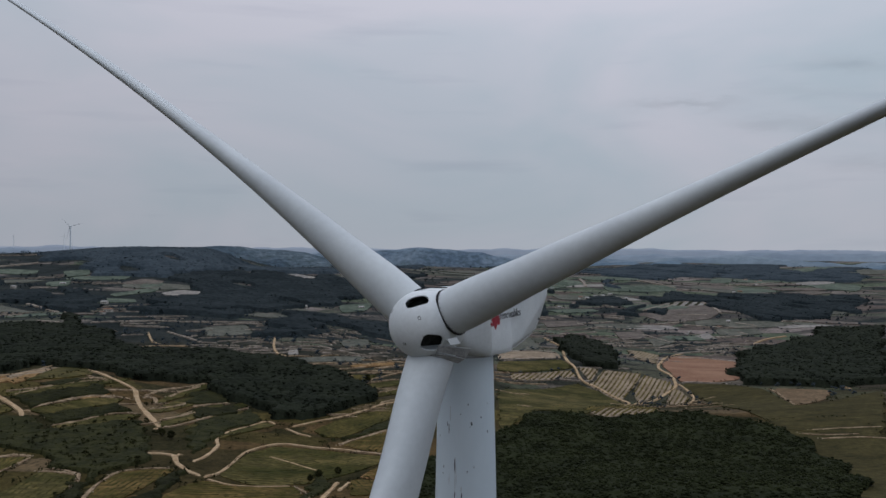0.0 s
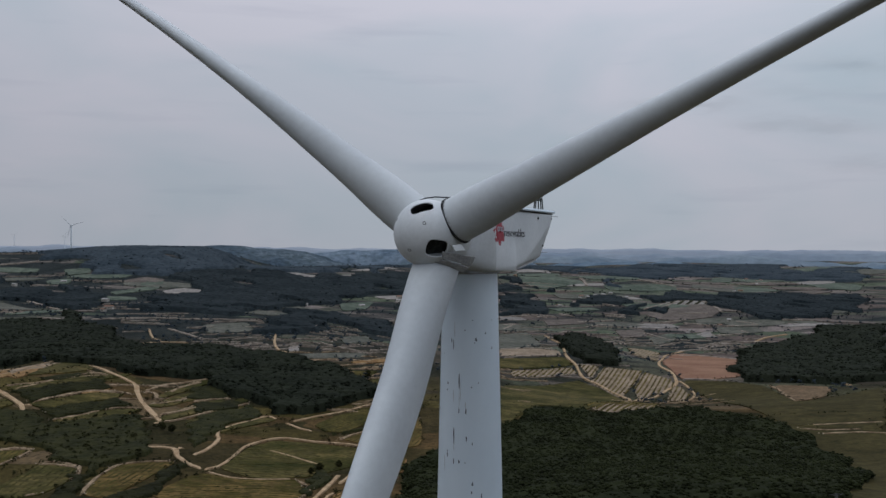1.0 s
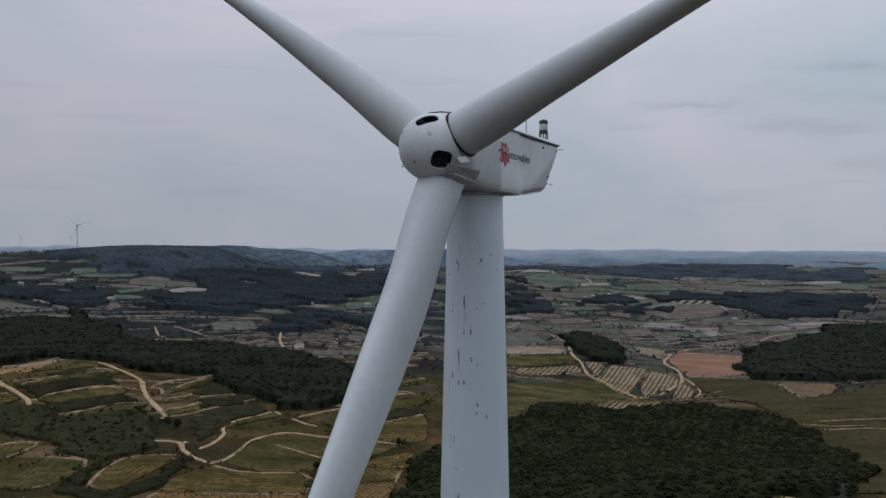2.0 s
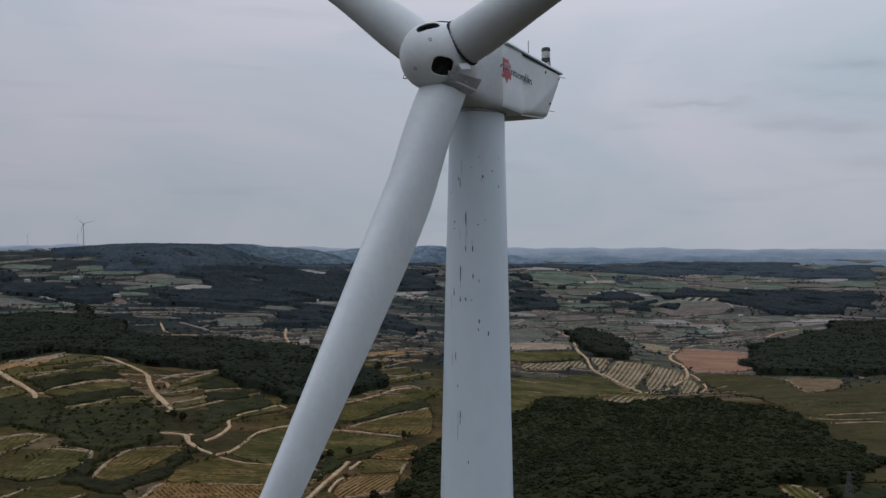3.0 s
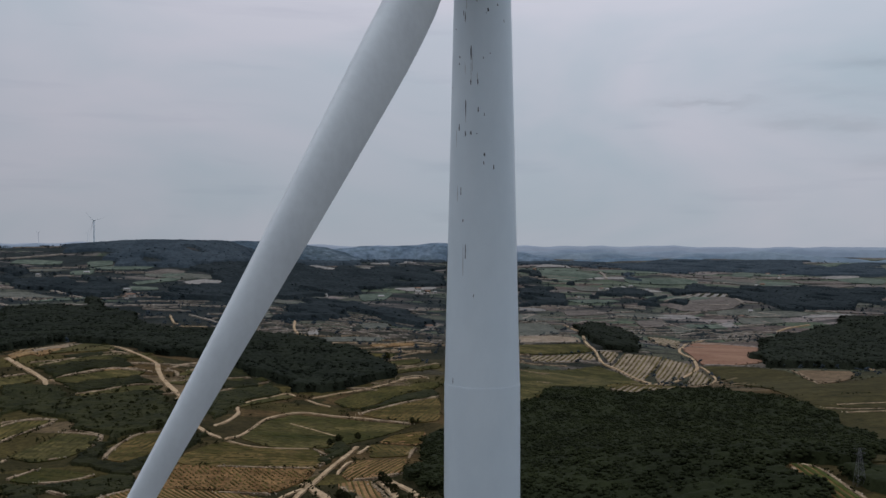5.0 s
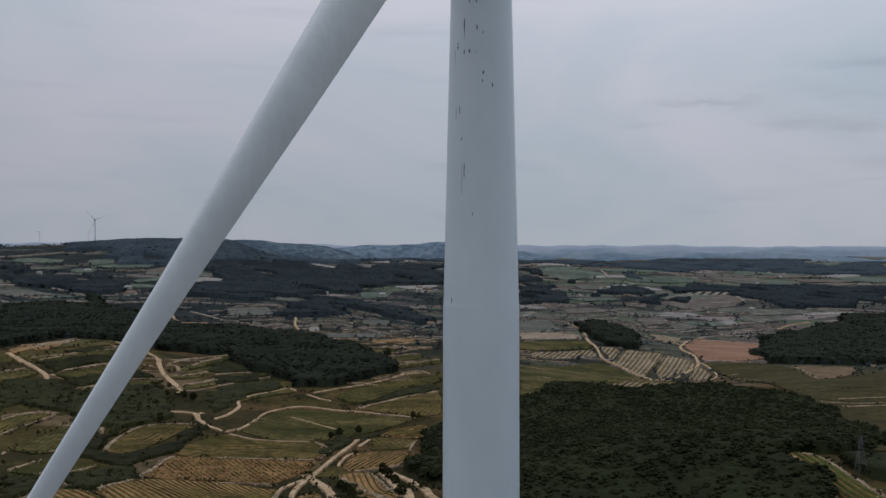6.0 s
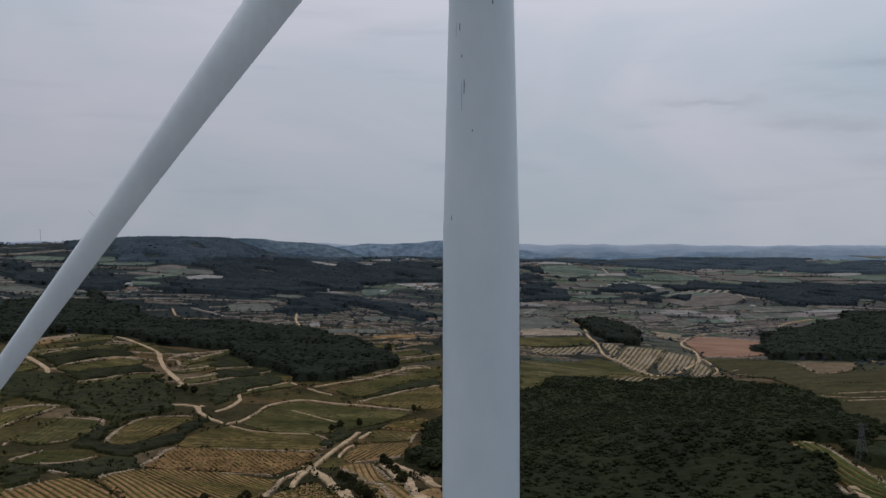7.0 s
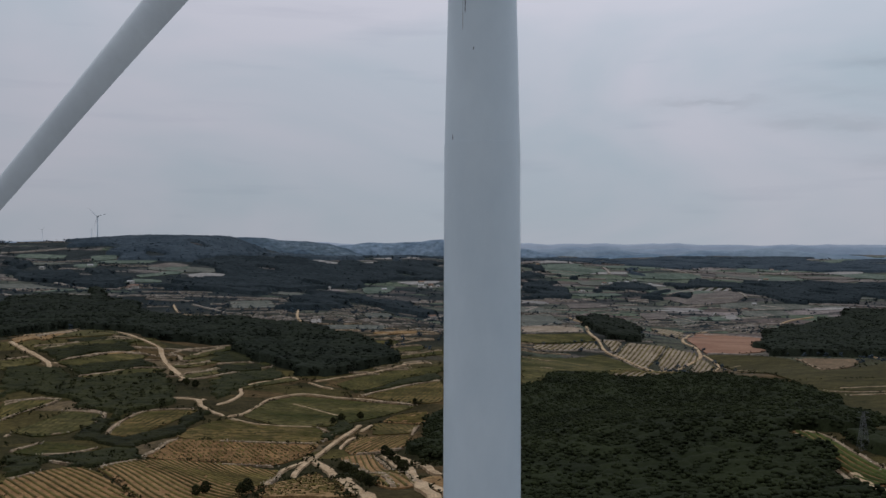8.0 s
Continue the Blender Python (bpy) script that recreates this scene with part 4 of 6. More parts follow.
terrace_bank(2.6, [(-171, 577), (-165, 600), (-156, 622)])
terrace_bank(2.6, [(-188, 567), (-179, 571), (-173, 556)])
terrace_bank(2.6, [(-162, 610), (-156, 631), (-142, 629)])
terrace_bank(2.6, [(-150, 562), (-139, 574), (-125, 584)])
terrace_bank(2.6, [(-137, 521), (-125, 551), (-110, 574)])
terrace_bank(2.0, [(-54, 386), (-45, 366), (-48, 346)])
terrace_bank(2.0, [(-95, 334), (-74, 339), (-47, 343)])
terrace_bank(2.0, [(-85, 294), (-74, 298), (-60, 301)])
terrace_bank(2.0, [(-58, 292), (-52, 229)])
terrace_bank(2.0, [(-6, 365), (-3, 387), (0, 390)])
terrace_bank(2.0, [(-35, 314), (-20, 271), (-9, 179)])
terrace_bank(2.0, [(-22, 318), (-14, 282), (-3, 188)])
terrace_bank(2.0, [(-32, 322), (-19, 323), (-7, 330)])
terrace_bank(2.6, [(-38, 470), (-24, 488), (-5, 508), (15, 526)])
terrace_bank(2.6, [(-31, 458), (-17, 455), (-3, 447)])
terrace_bank(2.6, [(-91, 719), (-77, 715), (-60, 724)])
terrace_bank(2.6, [(-31, 659), (3, 684)])
terrace_bank(2.6, [(-21, 624), (2, 645), (19, 666)])
terrace_bank(2.6, [(-15, 592), (0, 604), (10, 594)])
terrace_bank(2.6, [(-53, 682), (-36, 683)])
terrace_bank(5, [(119, 912), (156, 925), (189, 908)])
terrace_bank(2.6, [(112, 861), (151, 869), (184, 872)])
terrace_bank(5, [(181, 1349), (236, 1364), (275, 1348)])
terrace_bank(5, [(283, 1387), (306, 1385)])
terrace_bank(5, [(305, 1242), (331, 1271), (359, 1272)])
terrace_bank(5, [(346, 1553), (405, 1561)])
terrace_bank(2.6, [(114, 760), (146, 781), (187, 801)])
terrace_bank(2.6, [(101, 671), (121, 688)])
terrace_bank(2.6, [(94, 601), (105, 594)])
terrace_bank(5, [(366, 1395), (407, 1384)])
terrace_bank(5, [(464, 1460), (526, 1539), (592, 1638)])
terrace_bank(5, [(163, 1211), (187, 1237)])
terrace_bank(5, [(578, 1613), (615, 1650), (647, 1652), (590, 1422)])
terrace_bank(5, [(355, 978), (386, 966), (415, 933)])
terrace_bank(2.6, [(289, 779), (311, 772), (332, 758)])
terrace_bank(5, [(565, 1296), (590, 1269)])
terrace_bank(5, [(535, 1213), (541, 1185)])
terrace_bank(5, [(467, 840), (420, 763), (408, 753)])
terrace_bank(5, [(409, 1045), (453, 1078)])
terrace_bank(5, [(782, 1520), (813, 1514)])
terrace_bank(2.6, [(326, 611), (348, 686), (356, 724)])


# terraced hillside below the pine wood: grassy strips, their stony banks and the hillside vineyard's rim
for outline in (
    [(-272, 589), (-283, 660), (-255, 644), (-237, 614), (-245, 593), (-254, 582)],
    [(-273, 540), (-251, 555), (-229, 591), (-221, 587), (-231, 563), (-249, 540)],
    [(-243, 512), (-230, 530), (-214, 548), (-197, 558), (-198, 547), (-217, 525), (-233, 508)],
    [(-217, 484), (-207, 505), (-186, 527), (-174, 527), (-186, 506), (-206, 480)],
    [(-170, 556), (-161, 577), (-147, 598), (-144, 592), (-154, 563), (-165, 547)],
    [(-154, 529), (-144, 559), (-131, 579), (-128, 568), (-140, 541)],
    [(-140, 496), (-128, 525), (-119, 531), (-114, 507), (-125, 488)],
    [(-274, 503), (-260, 516), (-252, 511), (-262, 494), (-268, 489)],
):
    field(outline, M_MEADOW, "long narrow grassy terrace on the slope", 0.75)
for width, line in (
    (2.6, [(-304, 574), (-289, 596), (-292, 636), (-290, 679), (-250, 648)]), (1.8, [(-275, 545), (-252, 557), (-231, 595), (-218, 593)]),
    (2.0, [(-232, 533), (-220, 548), (-205, 558), (-190, 560)]), (2.2, [(-176, 543), (-164, 552), (-153, 576)]),
    (2.2, [(-186, 569), (-180, 592), (-169, 609), (-154, 632)]), (2.2, [(-158, 517), (-150, 533), (-143, 559)]),
    (2.0, [(-154, 497), (-145, 503), (-129, 537)]), (1.8, [(-225, 404), (-218, 421), (-201, 424)]),
    (1.6, [(-171, 336), (-164, 343)]), (1.6, [(-154, 330), (-149, 336)]), (1.8, [(-115, 320), (-111, 333)]), (2.0, [(-189, 395), (-178, 393), (-164, 387)]),
    (1.5, [(125, 234), (131, 230), (130, 209), (126, 180), (118, 163)]), (1.5, [(124, 232), (118, 205), (113, 180), (107, 158)]),
):
    terrace_bank(width, line)
TERRACE_SCRUB = [
    [(-257, 528), (-237, 545), (-223, 573), (-214, 576), (-219, 553), (-234, 532), (-246, 515)],
    [(-228, 500), (-215, 520), (-198, 545), (-186, 536), (-202, 514), (-218, 489)],
    [(-259, 563), (-248, 585), (-233, 594), (-234, 578), (-250, 556)],
    [(-266, 486), (-253, 503), (-237, 499), (-215, 472), (-227, 457), (-239, 432)],
    [(-207, 468), (-191, 485), (-169, 510), (-156, 476), (-142, 412), (-161, 403), (-180, 409), (-197, 426)],
]

HEDGES = []


def small_terraces(count, y_range, x_range, long, wide, seed):
    """Short pale banks between the plots on the valley's slopes, along the lie of the land."""
    rng = np.random.default_rng(seed)
    for _ in range(count):
        y = rng.uniform(*y_range)
        x = rng.uniform(*x_range) * y
        if noise.noise(Vector((x / 160, y / 160, seed))) < -0.12:
            continue
        if any(inside(np.array([x]), np.array([y]), poly)[0] for poly in FIELDS + WOODS):
            continue
        gx, gy = z_at(x + 15, y) - z_at(x - 15, y), z_at(x, y + 15) - z_at(x, y - 15)
        d = Vector((gy, -gx)).normalized() if abs(gx) + abs(gy) > 0.3 else Vector((1, 0))
        d = (d if d.x > 0 else -d) + Vector((1.2, rng.normal(0, 0.25)))
        d.normalize()
        n = rng.uniform(*long) / 2
        bow = rng.normal(0, 0.12) * n
        if y > 600 and rng.uniform() < 0.6:
            HEDGES.extend((x + d.x * n * t - d.y * (3.5 + bow * (1 - t * t)), y + d.y * n * t + d.x * (3.5 + bow * (1 - t * t))) for t in np.arange(-1, 1, 3.2 / n))
        terrace_bank(rng.uniform(*wide), [(x - d.x * n, y - d.y * n), (x - d.y * bow, y + d.x * bow), (x + d.x * n, y + d.y * n)])


def far_plots(count, y_range, x_range, seed):
    """Small pale, green and fallow holdings across the far side of the valley."""
    rng = np.random.default_rng(seed)
    for k in range(count):
        y = rng.uniform(*y_range)
        x = rng.uniform(*x_range) * y
        if any(inside(np.array([x]), np.array([y]), poly)[0] for poly in FIELDS + WOODS):
            continue
        a, b, t = rng.uniform(25, 75) * y / 1700, rng.uniform(18, 60) * y / 1700, rng.normal(0, 0.25)
        c, d = math.cos(t), math.sin(t)
        quad = [(x + u * a * c - v * b * d, y + u * a * d + v * b * c) for u, v in ((-1, -0.8), (0.1, -1), (1, -0.6), (0.9, 0.8), (-0.2, 1), (-1.1, 0.7))]
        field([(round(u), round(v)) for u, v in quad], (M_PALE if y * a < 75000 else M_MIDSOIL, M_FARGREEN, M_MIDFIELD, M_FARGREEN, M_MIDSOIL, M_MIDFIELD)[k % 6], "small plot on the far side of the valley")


far_plots(95, (1150, 2700), (0.08, 0.62), 61)
far_plots(25, (1000, 1700), (-0.5, -0.02), 62)
small_terraces(60, (330, 640), (-0.45, -0.02), (18, 45), (0.8, 1.8), 41)
small_terraces(230, (640, 1150), (-0.5, 0.55), (20, 70), (1.2, 2.6), 42)
small_terraces(170, (640, 1250), (0.10, 0.52), (25, 90), (1.4, 3.0), 45)
small_terraces(130, (700, 1020), (-0.26, 0.03), (14, 45), (1.2, 2.6), 44)
small_terraces(80, (1100, 1900), (-0.5, 0.55), (40, 150), (2.5, 6.0), 43)


# ---- trees ----
OCTA = np.array([(1, 0, 0), (0, 1, 0), (-1, 0, 0), (0, -1, 0), (0, 0, 1), (0, 0, -1)], float)
OCTA_F = np.array([(0, 1, 4), (1, 2, 4), (2, 3, 4), (3, 0, 4), (1, 0, 5), (2, 1, 5), (3, 2, 5), (0, 3, 5)])


PHI = (1 + 5 ** 0.5) / 2
ICO = np.array([(-1, PHI, 0), (1, PHI, 0), (-1, -PHI, 0), (1, -PHI, 0), (0, -1, PHI), (0, 1, PHI), (0, -1, -PHI), (0, 1, -PHI), (PHI, 0, -1), (PHI, 0, 1), (-PHI, 0, -1), (-PHI, 0, 1)]) / math.sqrt(1 + PHI * PHI)
ICO_F = np.array([(0, 11, 5), (0, 5, 1), (0, 1, 7), (0, 7, 10), (0, 10, 11), (1, 5, 9), (5, 11, 4), (11, 10, 2), (10, 7, 6), (7, 1, 8), (3, 9, 4), (3, 4, 2), (3, 2, 6), (3, 6, 8), (3, 8, 9), (4, 9, 5), (2, 4, 11), (6, 2, 10), (8, 6, 7), (9, 8, 1)])


def round_tree(rng, clumps, spread):
    """One broad pine of unit height: a trunk under a rounded crown of leafy lumps, small ones over a few large ones."""
    vs = [(r * math.cos(k), r * math.sin(k), z) for r, z in ((0.04, -0.1), (0.02, 0.6)) for k in (0, 2.1, 4.2)]
    fs, base = [(0, 1, 4), (0, 4, 3), (1, 2, 5), (1, 5, 4), (2, 0, 3), (2, 3, 5)], 6
    for k in range(clumps):
        a, up = 2.4 * k + rng.uniform(0, 0.9), (k + rng.uniform(0, 1)) / clumps
        rad = spread * (0.25 + 0.75 * math.sqrt(1 - up)) * rng.uniform(0.35, 1.0)
        size = rng.uniform(0.13, 0.23) * (1.15 - 0.4 * up)
        pts = ICO * (size * rng.uniform(0.85, 1.25, 3)) * rng.uniform(0.78, 1.2, (12, 1))
        vs += (pts * (1.1, 1.1, 0.66) + (rad * math.cos(a), rad * math.sin(a), 0.40 + 0.46 * up)).tolist()
        fs += (ICO_F + base).tolist()
        base += 12
    return np.array(vs), np.array(fs)


def tree_shape(rng, clumps, spread):
    """The crown of one far tree of unit height: separate leafy clumps."""
    vs, fs, base = [], [], 0
    for k in range(clumps):
        a, up = rng.uniform(0, 6.28), rng.uniform(0, 1)
        rad = spread * math.sqrt(rng.uniform(0.05, 1)) * (1.0 - 0.55 * up)
        size = rng.uniform(0.09, 0.2) * (1.25 if clumps < 8 else 1.0 if clumps < 20 else 0.85)
        pts = OCTA * (size * rng.uniform(0.8, 1.5, 3)) * rng.uniform(0.6, 1.25, (6, 1))
        c, s = math.cos(a * 3), math.sin(a * 3)
        pts = np.stack([pts[:, 0] * c - pts[:, 1] * s, pts[:, 0] * s + pts[:, 1] * c, pts[:, 2] * 0.8], 1)
        vs += (pts + (rad * math.cos(a), rad * math.sin(a), 0.34 + 0.58 * up)).tolist()
        fs += (OCTA_F + base).tolist()
        base += 6
    return np.array(vs), np.array(fs)


def plant(name, places, tall, clumps, spread, material, label, category, seed, trunk=False, kinds=7):
    rng = np.random.default_rng(seed)
    shapes = [round_tree(rng, clumps, spread) if trunk else tree_shape(rng, clumps, spread) for _ in range(kinds)]
    zs = height(places[:, 0], places[:, 1])
    vs, fs, base = [], [], 0
    for (x, y), z in zip(places, zs):
        v, f = shapes[rng.integers(kinds)]
        h, a = rng.uniform(*tall), rng.uniform(0, 6.28)
        c, s = math.cos(a) * h * rng.uniform(0.85, 1.2), math.sin(a) * h
        vs.append(np.stack([v[:, 0] * c - v[:, 1] * s + x, v[:, 0] * s + v[:, 1] * c + y, v[:, 2] * h + z], 1))
        fs.append(f + base)
        base += len(v)
    ob = array_ob(name, np.concatenate(vs), np.concatenate(fs), material)
    ob.data.polygons.foreach_set("use_smooth", [True] * len(ob.data.polygons))
    return tagged(ob, label, category, kind="stuff")


def ragged(x, y, amp):
    """Bends an outline so that a wood's edge runs in and out."""
    dx = amp * (np.sin(x / (3.1 * amp) + y / (4.3 * amp)) + 0.7 * np.sin(x / (1.3 * amp) - y / (1.7 * amp)))
    dy = amp * (np.sin(y / (2.9 * amp) - x / (4.9 * amp)) + 0.7 * np.sin(y / (1.2 * amp) + x / (1.9 * amp)))
    return x + dx, y + dy


def wooded(x, y, poly, spacing):
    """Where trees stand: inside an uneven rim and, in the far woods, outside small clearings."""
    if spacing < 9:
        return inside(*ragged(x, y, 0.9 * spacing), poly)
    clear = np.sin(x / 34 + 1.7 * np.sin(y / 71)) * np.sin(y / 52 + 1.3 * np.sin(x / 47)) + 0.35 * np.sin(x / 13 + y / 19) > 0.78
    return inside(*ragged(x, y, 1.7 * spacing), poly) & ~clear


def scatter(poly, spacing, seed, thin=0.0):
    """Uneven planting over an outline."""
    rng = np.random.default_rng(seed)
    p = np.array(poly, float)
    lo, hi = p.min(0) - 3 * spacing, p.max(0) + 3 * spacing
    gx, gy = np.meshgrid(np.arange(lo[0], hi[0], spacing), np.arange(lo[1], hi[1], spacing))
    q = np.stack([gx.ravel(), gy.ravel()], 1) + rng.uniform(-0.5, 0.5, (gx.size, 2)) * spacing
    q = q[wooded(q[:, 0], q[:, 1], poly, spacing)]
    if thin:
        q = q[rng.uniform(0, 1, len(q)) > thin]
    return q


def canopy(poly, spacing, tall, cover, material, label, seed, sunk=1.0):
    """The closed leaf cover of a wood: one sheet of shallow crown domes, down to the ground at its rim."""
    step = spacing / 3.2
    p = np.array(poly, float)
    lo, hi = p.min(0) - 3 * spacing, p.max(0) + 3 * spacing
    gx, gy = np.meshgrid(np.arange(lo[0], hi[0], step), np.arange(lo[1], hi[1], step))
    rng = np.random.default_rng(seed + 900)
    gx, gy = gx + rng.uniform(-0.25, 0.25, gx.shape) * step, gy + rng.uniform(-0.25, 0.25, gx.shape) * step
    keep = wooded(gx, gy, poly, spacing)
    n, m = int((hi[0] - lo[0]) / spacing) + 4, int((hi[1] - lo[1]) / spacing) + 4
    jit, size = rng.uniform(0.1, 0.9, (n, m, 2)), rng.uniform(0.0, 1.0, (n, m))
    cx, cy = ((gx - lo[0]) / spacing).astype(int), ((gy - lo[1]) / spacing).astype(int)
    dome = np.zeros(gx.shape)
    for i in (-1, 0, 1):
        for j in (-1, 0, 1):
            a, b = np.clip(cx + i + 1, 0, n - 1), np.clip(cy + j + 1, 0, m - 1)
            tx, ty = lo[0] + (cx + i + jit[a, b, 0]) * spacing, lo[1] + (cy + j + jit[a, b, 1]) * spacing
            d2 = ((gx - tx) ** 2 + (gy - ty) ** 2) / (spacing * (0.62 + 0.3 * size[a, b])) ** 2
            dome = np.maximum(dome, np.sqrt(np.clip(1 - d2, 0, 1)) * (0.55 + 0.45 * size[a, b]))
    inner = keep.copy()
    for ax in (0, 1):
        for k in (-1, 1):
            inner &= np.roll(keep, k, ax)
    swell = np.array([noise.noise(Vector((x / (spacing * 5), y / (spacing * 5), seed))) for x, y in zip(gx.ravel(), gy.ravel())]).reshape(gx.shape)
    mean = (tall[0] + tall[1]) / 2 * cover
    z = height(gx, gy) + np.where(inner, sunk * mean * (0.56 + 0.44 * dome + 0.16 * swell), -1.0)
    i = np.arange(gx.size).reshape(gx.shape)
    faces = np.stack([i[:-1, :-1], i[:-1, 1:], i[1:, 1:], i[1:, :-1]], -1).reshape(-1, 4)
    faces = faces[keep.ravel()[faces].any(1)]
    used, where = np.unique(faces, return_inverse=True)
    ob = array_ob("leaf_canopy", np.stack([gx, gy, z], -1).reshape(-1, 3)[used], where.reshape(-1, 4), material)
    ob.data.polygons.foreach_set("use_smooth", [True] * len(ob.data.polygons))
    return tagged(ob, label, "woodland", kind="stuff")


def wood(poly, spacing, tall, clumps, material, label, seed, thin=0.0, trunk=False, spread=0.42, cover=0.9):
    if thin < 0.2 or spacing > 9:
        canopy(poly, spacing, tall, cover, material, label, seed, 0.94 if trunk else 1.0)
    mean = cover * (tall[0] + tall[1]) / 2
    plant("woodland", scatter(poly, spacing, seed, thin), tall if trunk else (0.84 * mean, 1.07 * mean) if thin < 0.2 or spacing > 9 else tall, clumps, spread, material, label, "woodland", seed, trunk)


wood(WOODS[0], 3.9, (4.3, 5.8), 9, M_PINE, "dense dark green pine wood on the near hill", 11, 0.02, True, 0.50)
wood(WOODS[1], 5.0, (6.5, 9.0), 11, M_MIDPINE, "dark pine wood beside the terraced fields", 12, 0.03)
wood(WOODS[2], 3.4, (2.0, 4.2), 12, M_SCRUB, "dark olive and oak scrub below the terraces", 13, 0.12, False, 0.55, 0.75)
plant("olive_trees", scatter(WOODS[2], 7.5, 14, 0.3), (2.6, 4.0), 14, 0.6, M_SCRUB, "round olive trees standing out of the scrub", "trees", 14)
wood(WOODS[3], 6.5, (7.5, 10.0), 9, M_MIDPINE, "dark pine wood beside the ploughed field", 14)
wood(WOODS[4], 6.0, (7.0, 9.5), 9, M_MIDPINE, "small dark pine wood by the track", 15)
wood(WOODS[5], 6.0, (6.5, 9.0), 9, M_MIDPINE, "dark pine wood above the terraced fields", 16)
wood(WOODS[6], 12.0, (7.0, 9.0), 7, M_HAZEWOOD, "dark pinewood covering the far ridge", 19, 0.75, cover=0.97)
# beyond 1900 m the foliage colour with more painted haze is used
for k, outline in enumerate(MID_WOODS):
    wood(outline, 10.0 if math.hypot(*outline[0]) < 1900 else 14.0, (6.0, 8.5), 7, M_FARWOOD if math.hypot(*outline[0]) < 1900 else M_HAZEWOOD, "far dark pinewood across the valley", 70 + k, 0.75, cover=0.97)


wood([(136, 228), (150, 232), (166, 214), (152, 180), (130, 156), (124, 160), (134, 188), (134, 215)], 4.2, (3.0, 6.0), 14, M_PINE, "dark pines beside the hillside vineyard", 23, 0.1)
for k, outline in enumerate((
    [(-163, 380), (-151, 373), (-147, 346), (-144, 336), (-130, 332), (-122, 363), (-115, 394), (-107, 388), (-115, 341), (-120, 314), (-135, 313), (-162, 339), (-158, 360)],
    [(-168, 290), (-156, 290), (-140, 296), (-134, 310), (-120, 314), (-114, 294), (-118, 258), (-125, 261), (-146, 283), (-137, 253), (-141, 240), (-141, 237)],
    [(-264, 533), (-220, 579), (-205, 560), (-218, 549), (-246, 518)],
    [(-239, 505), (-211, 531), (-198, 551), (-177, 538), (-196, 526), (-221, 491)],
    [(-273, 499), (-241, 503), (-217, 475), (-238, 450), (-236, 425)],
    [(-160, 602), (-140, 622), (-124, 589), (-152, 566)],
)):
    WOODS.append(outline)
    wood(outline, 2.8, (1.2, 2.6), 10, M_SCRUB, "dark green scrub and brambles on a terrace slope", 50 + k, 0.1, False, 0.55, 0.85)
for k, outline in enumerate((
    [(-148, 551), (-124, 578), (-110, 572), (-124, 546), (-138, 526)],
    [(-50, 380), (-49, 402), (-44, 416), (-35, 403), (-44, 349)],
    [(-39, 308), (-36, 314), (-25, 278), (-16, 189), (-18, 184), (-30, 274)],
    [(-46, 494), (-36, 484), (-9, 531), (16, 552), (15, 529), (-18, 501), (-39, 477)],
    [(-138, 510), (-122, 544), (-108, 569), (-94, 539), (-111, 496), (-114, 474), (-112, 441), (-116, 422)],
), 6):
    WOODS.append(outline)
    wood(outline, 2.8, (1.2, 2.6), 10, M_SCRUB, "dark green scrub and brambles on a terrace slope", 50 + k, 0.1, False, 0.55, 0.85)


for k, outline in enumerate(TERRACE_SCRUB):
    wood(outline, 2.6, (1.0, 2.4), 8, M_SCRUB, "dark green scrub and brambles on a terrace slope", 90 + k, 0.15, False, 0.55, 0.85)


def hedgerow_trees(count, y_range, spread_x, tall, clumps, material, seed, label):
    """Single trees and bushes on the banks and in the scrub, clear of the fields."""
    rng = np.random.default_rng(seed)
    y = rng.uniform(*y_range, count)
    x = rng.uniform(-spread_x, spread_x, count) * y
    keep = np.array([noise.noise(Vector((a / 60, b / 45, seed))) > -0.05 for a, b in zip(x, y)])
    for poly in FIELDS:
        keep &= ~inside(x, y, poly)
    plant("hedgerow_trees", np.stack([x, y], 1)[keep], tall, clumps, 0.45, material, label, "trees", seed)


hedgerow_trees(2600, (200, 700), 0.62, (1.2, 3.6), 8, M_SCRUB, 31, "scattered dark bushes and low trees on field banks")
# these trees take the haze-tinted foliage colour
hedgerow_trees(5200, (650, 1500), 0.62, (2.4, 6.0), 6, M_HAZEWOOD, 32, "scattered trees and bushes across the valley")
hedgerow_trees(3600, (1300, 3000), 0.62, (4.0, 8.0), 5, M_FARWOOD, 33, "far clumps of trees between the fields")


def edge_bushes(reach, spacing, tall, seed, label):
    """Uneven lines of bushes along the rims of the plots, also standing in for shade beside terrace edges."""
    rng = np.random.default_rng(seed)
    places = []
    for poly in FIELDS:
        if not reach[0] <= math.hypot(*poly[0]) < reach[1]:
            continue
        for a, b in zip(poly, poly[1:] + poly[:1]):
            d = Vector((b[0] - a[0], b[1] - a[1]))
            for k in range(int(d.length / spacing)):
                t = (k + rng.uniform(0, 1)) * spacing / d.length
                x, y = a[0] + d.x * t, a[1] + d.y * t
                if noise.noise(Vector((x / 14, y / 14, seed))) > 0.02:
                    places.append((x + rng.normal(0, 0.8), y + rng.normal(0, 0.8)))
    plant("bushes", np.array(places), tall, 9, 0.6, M_SCRUB, label, "bushes", seed)


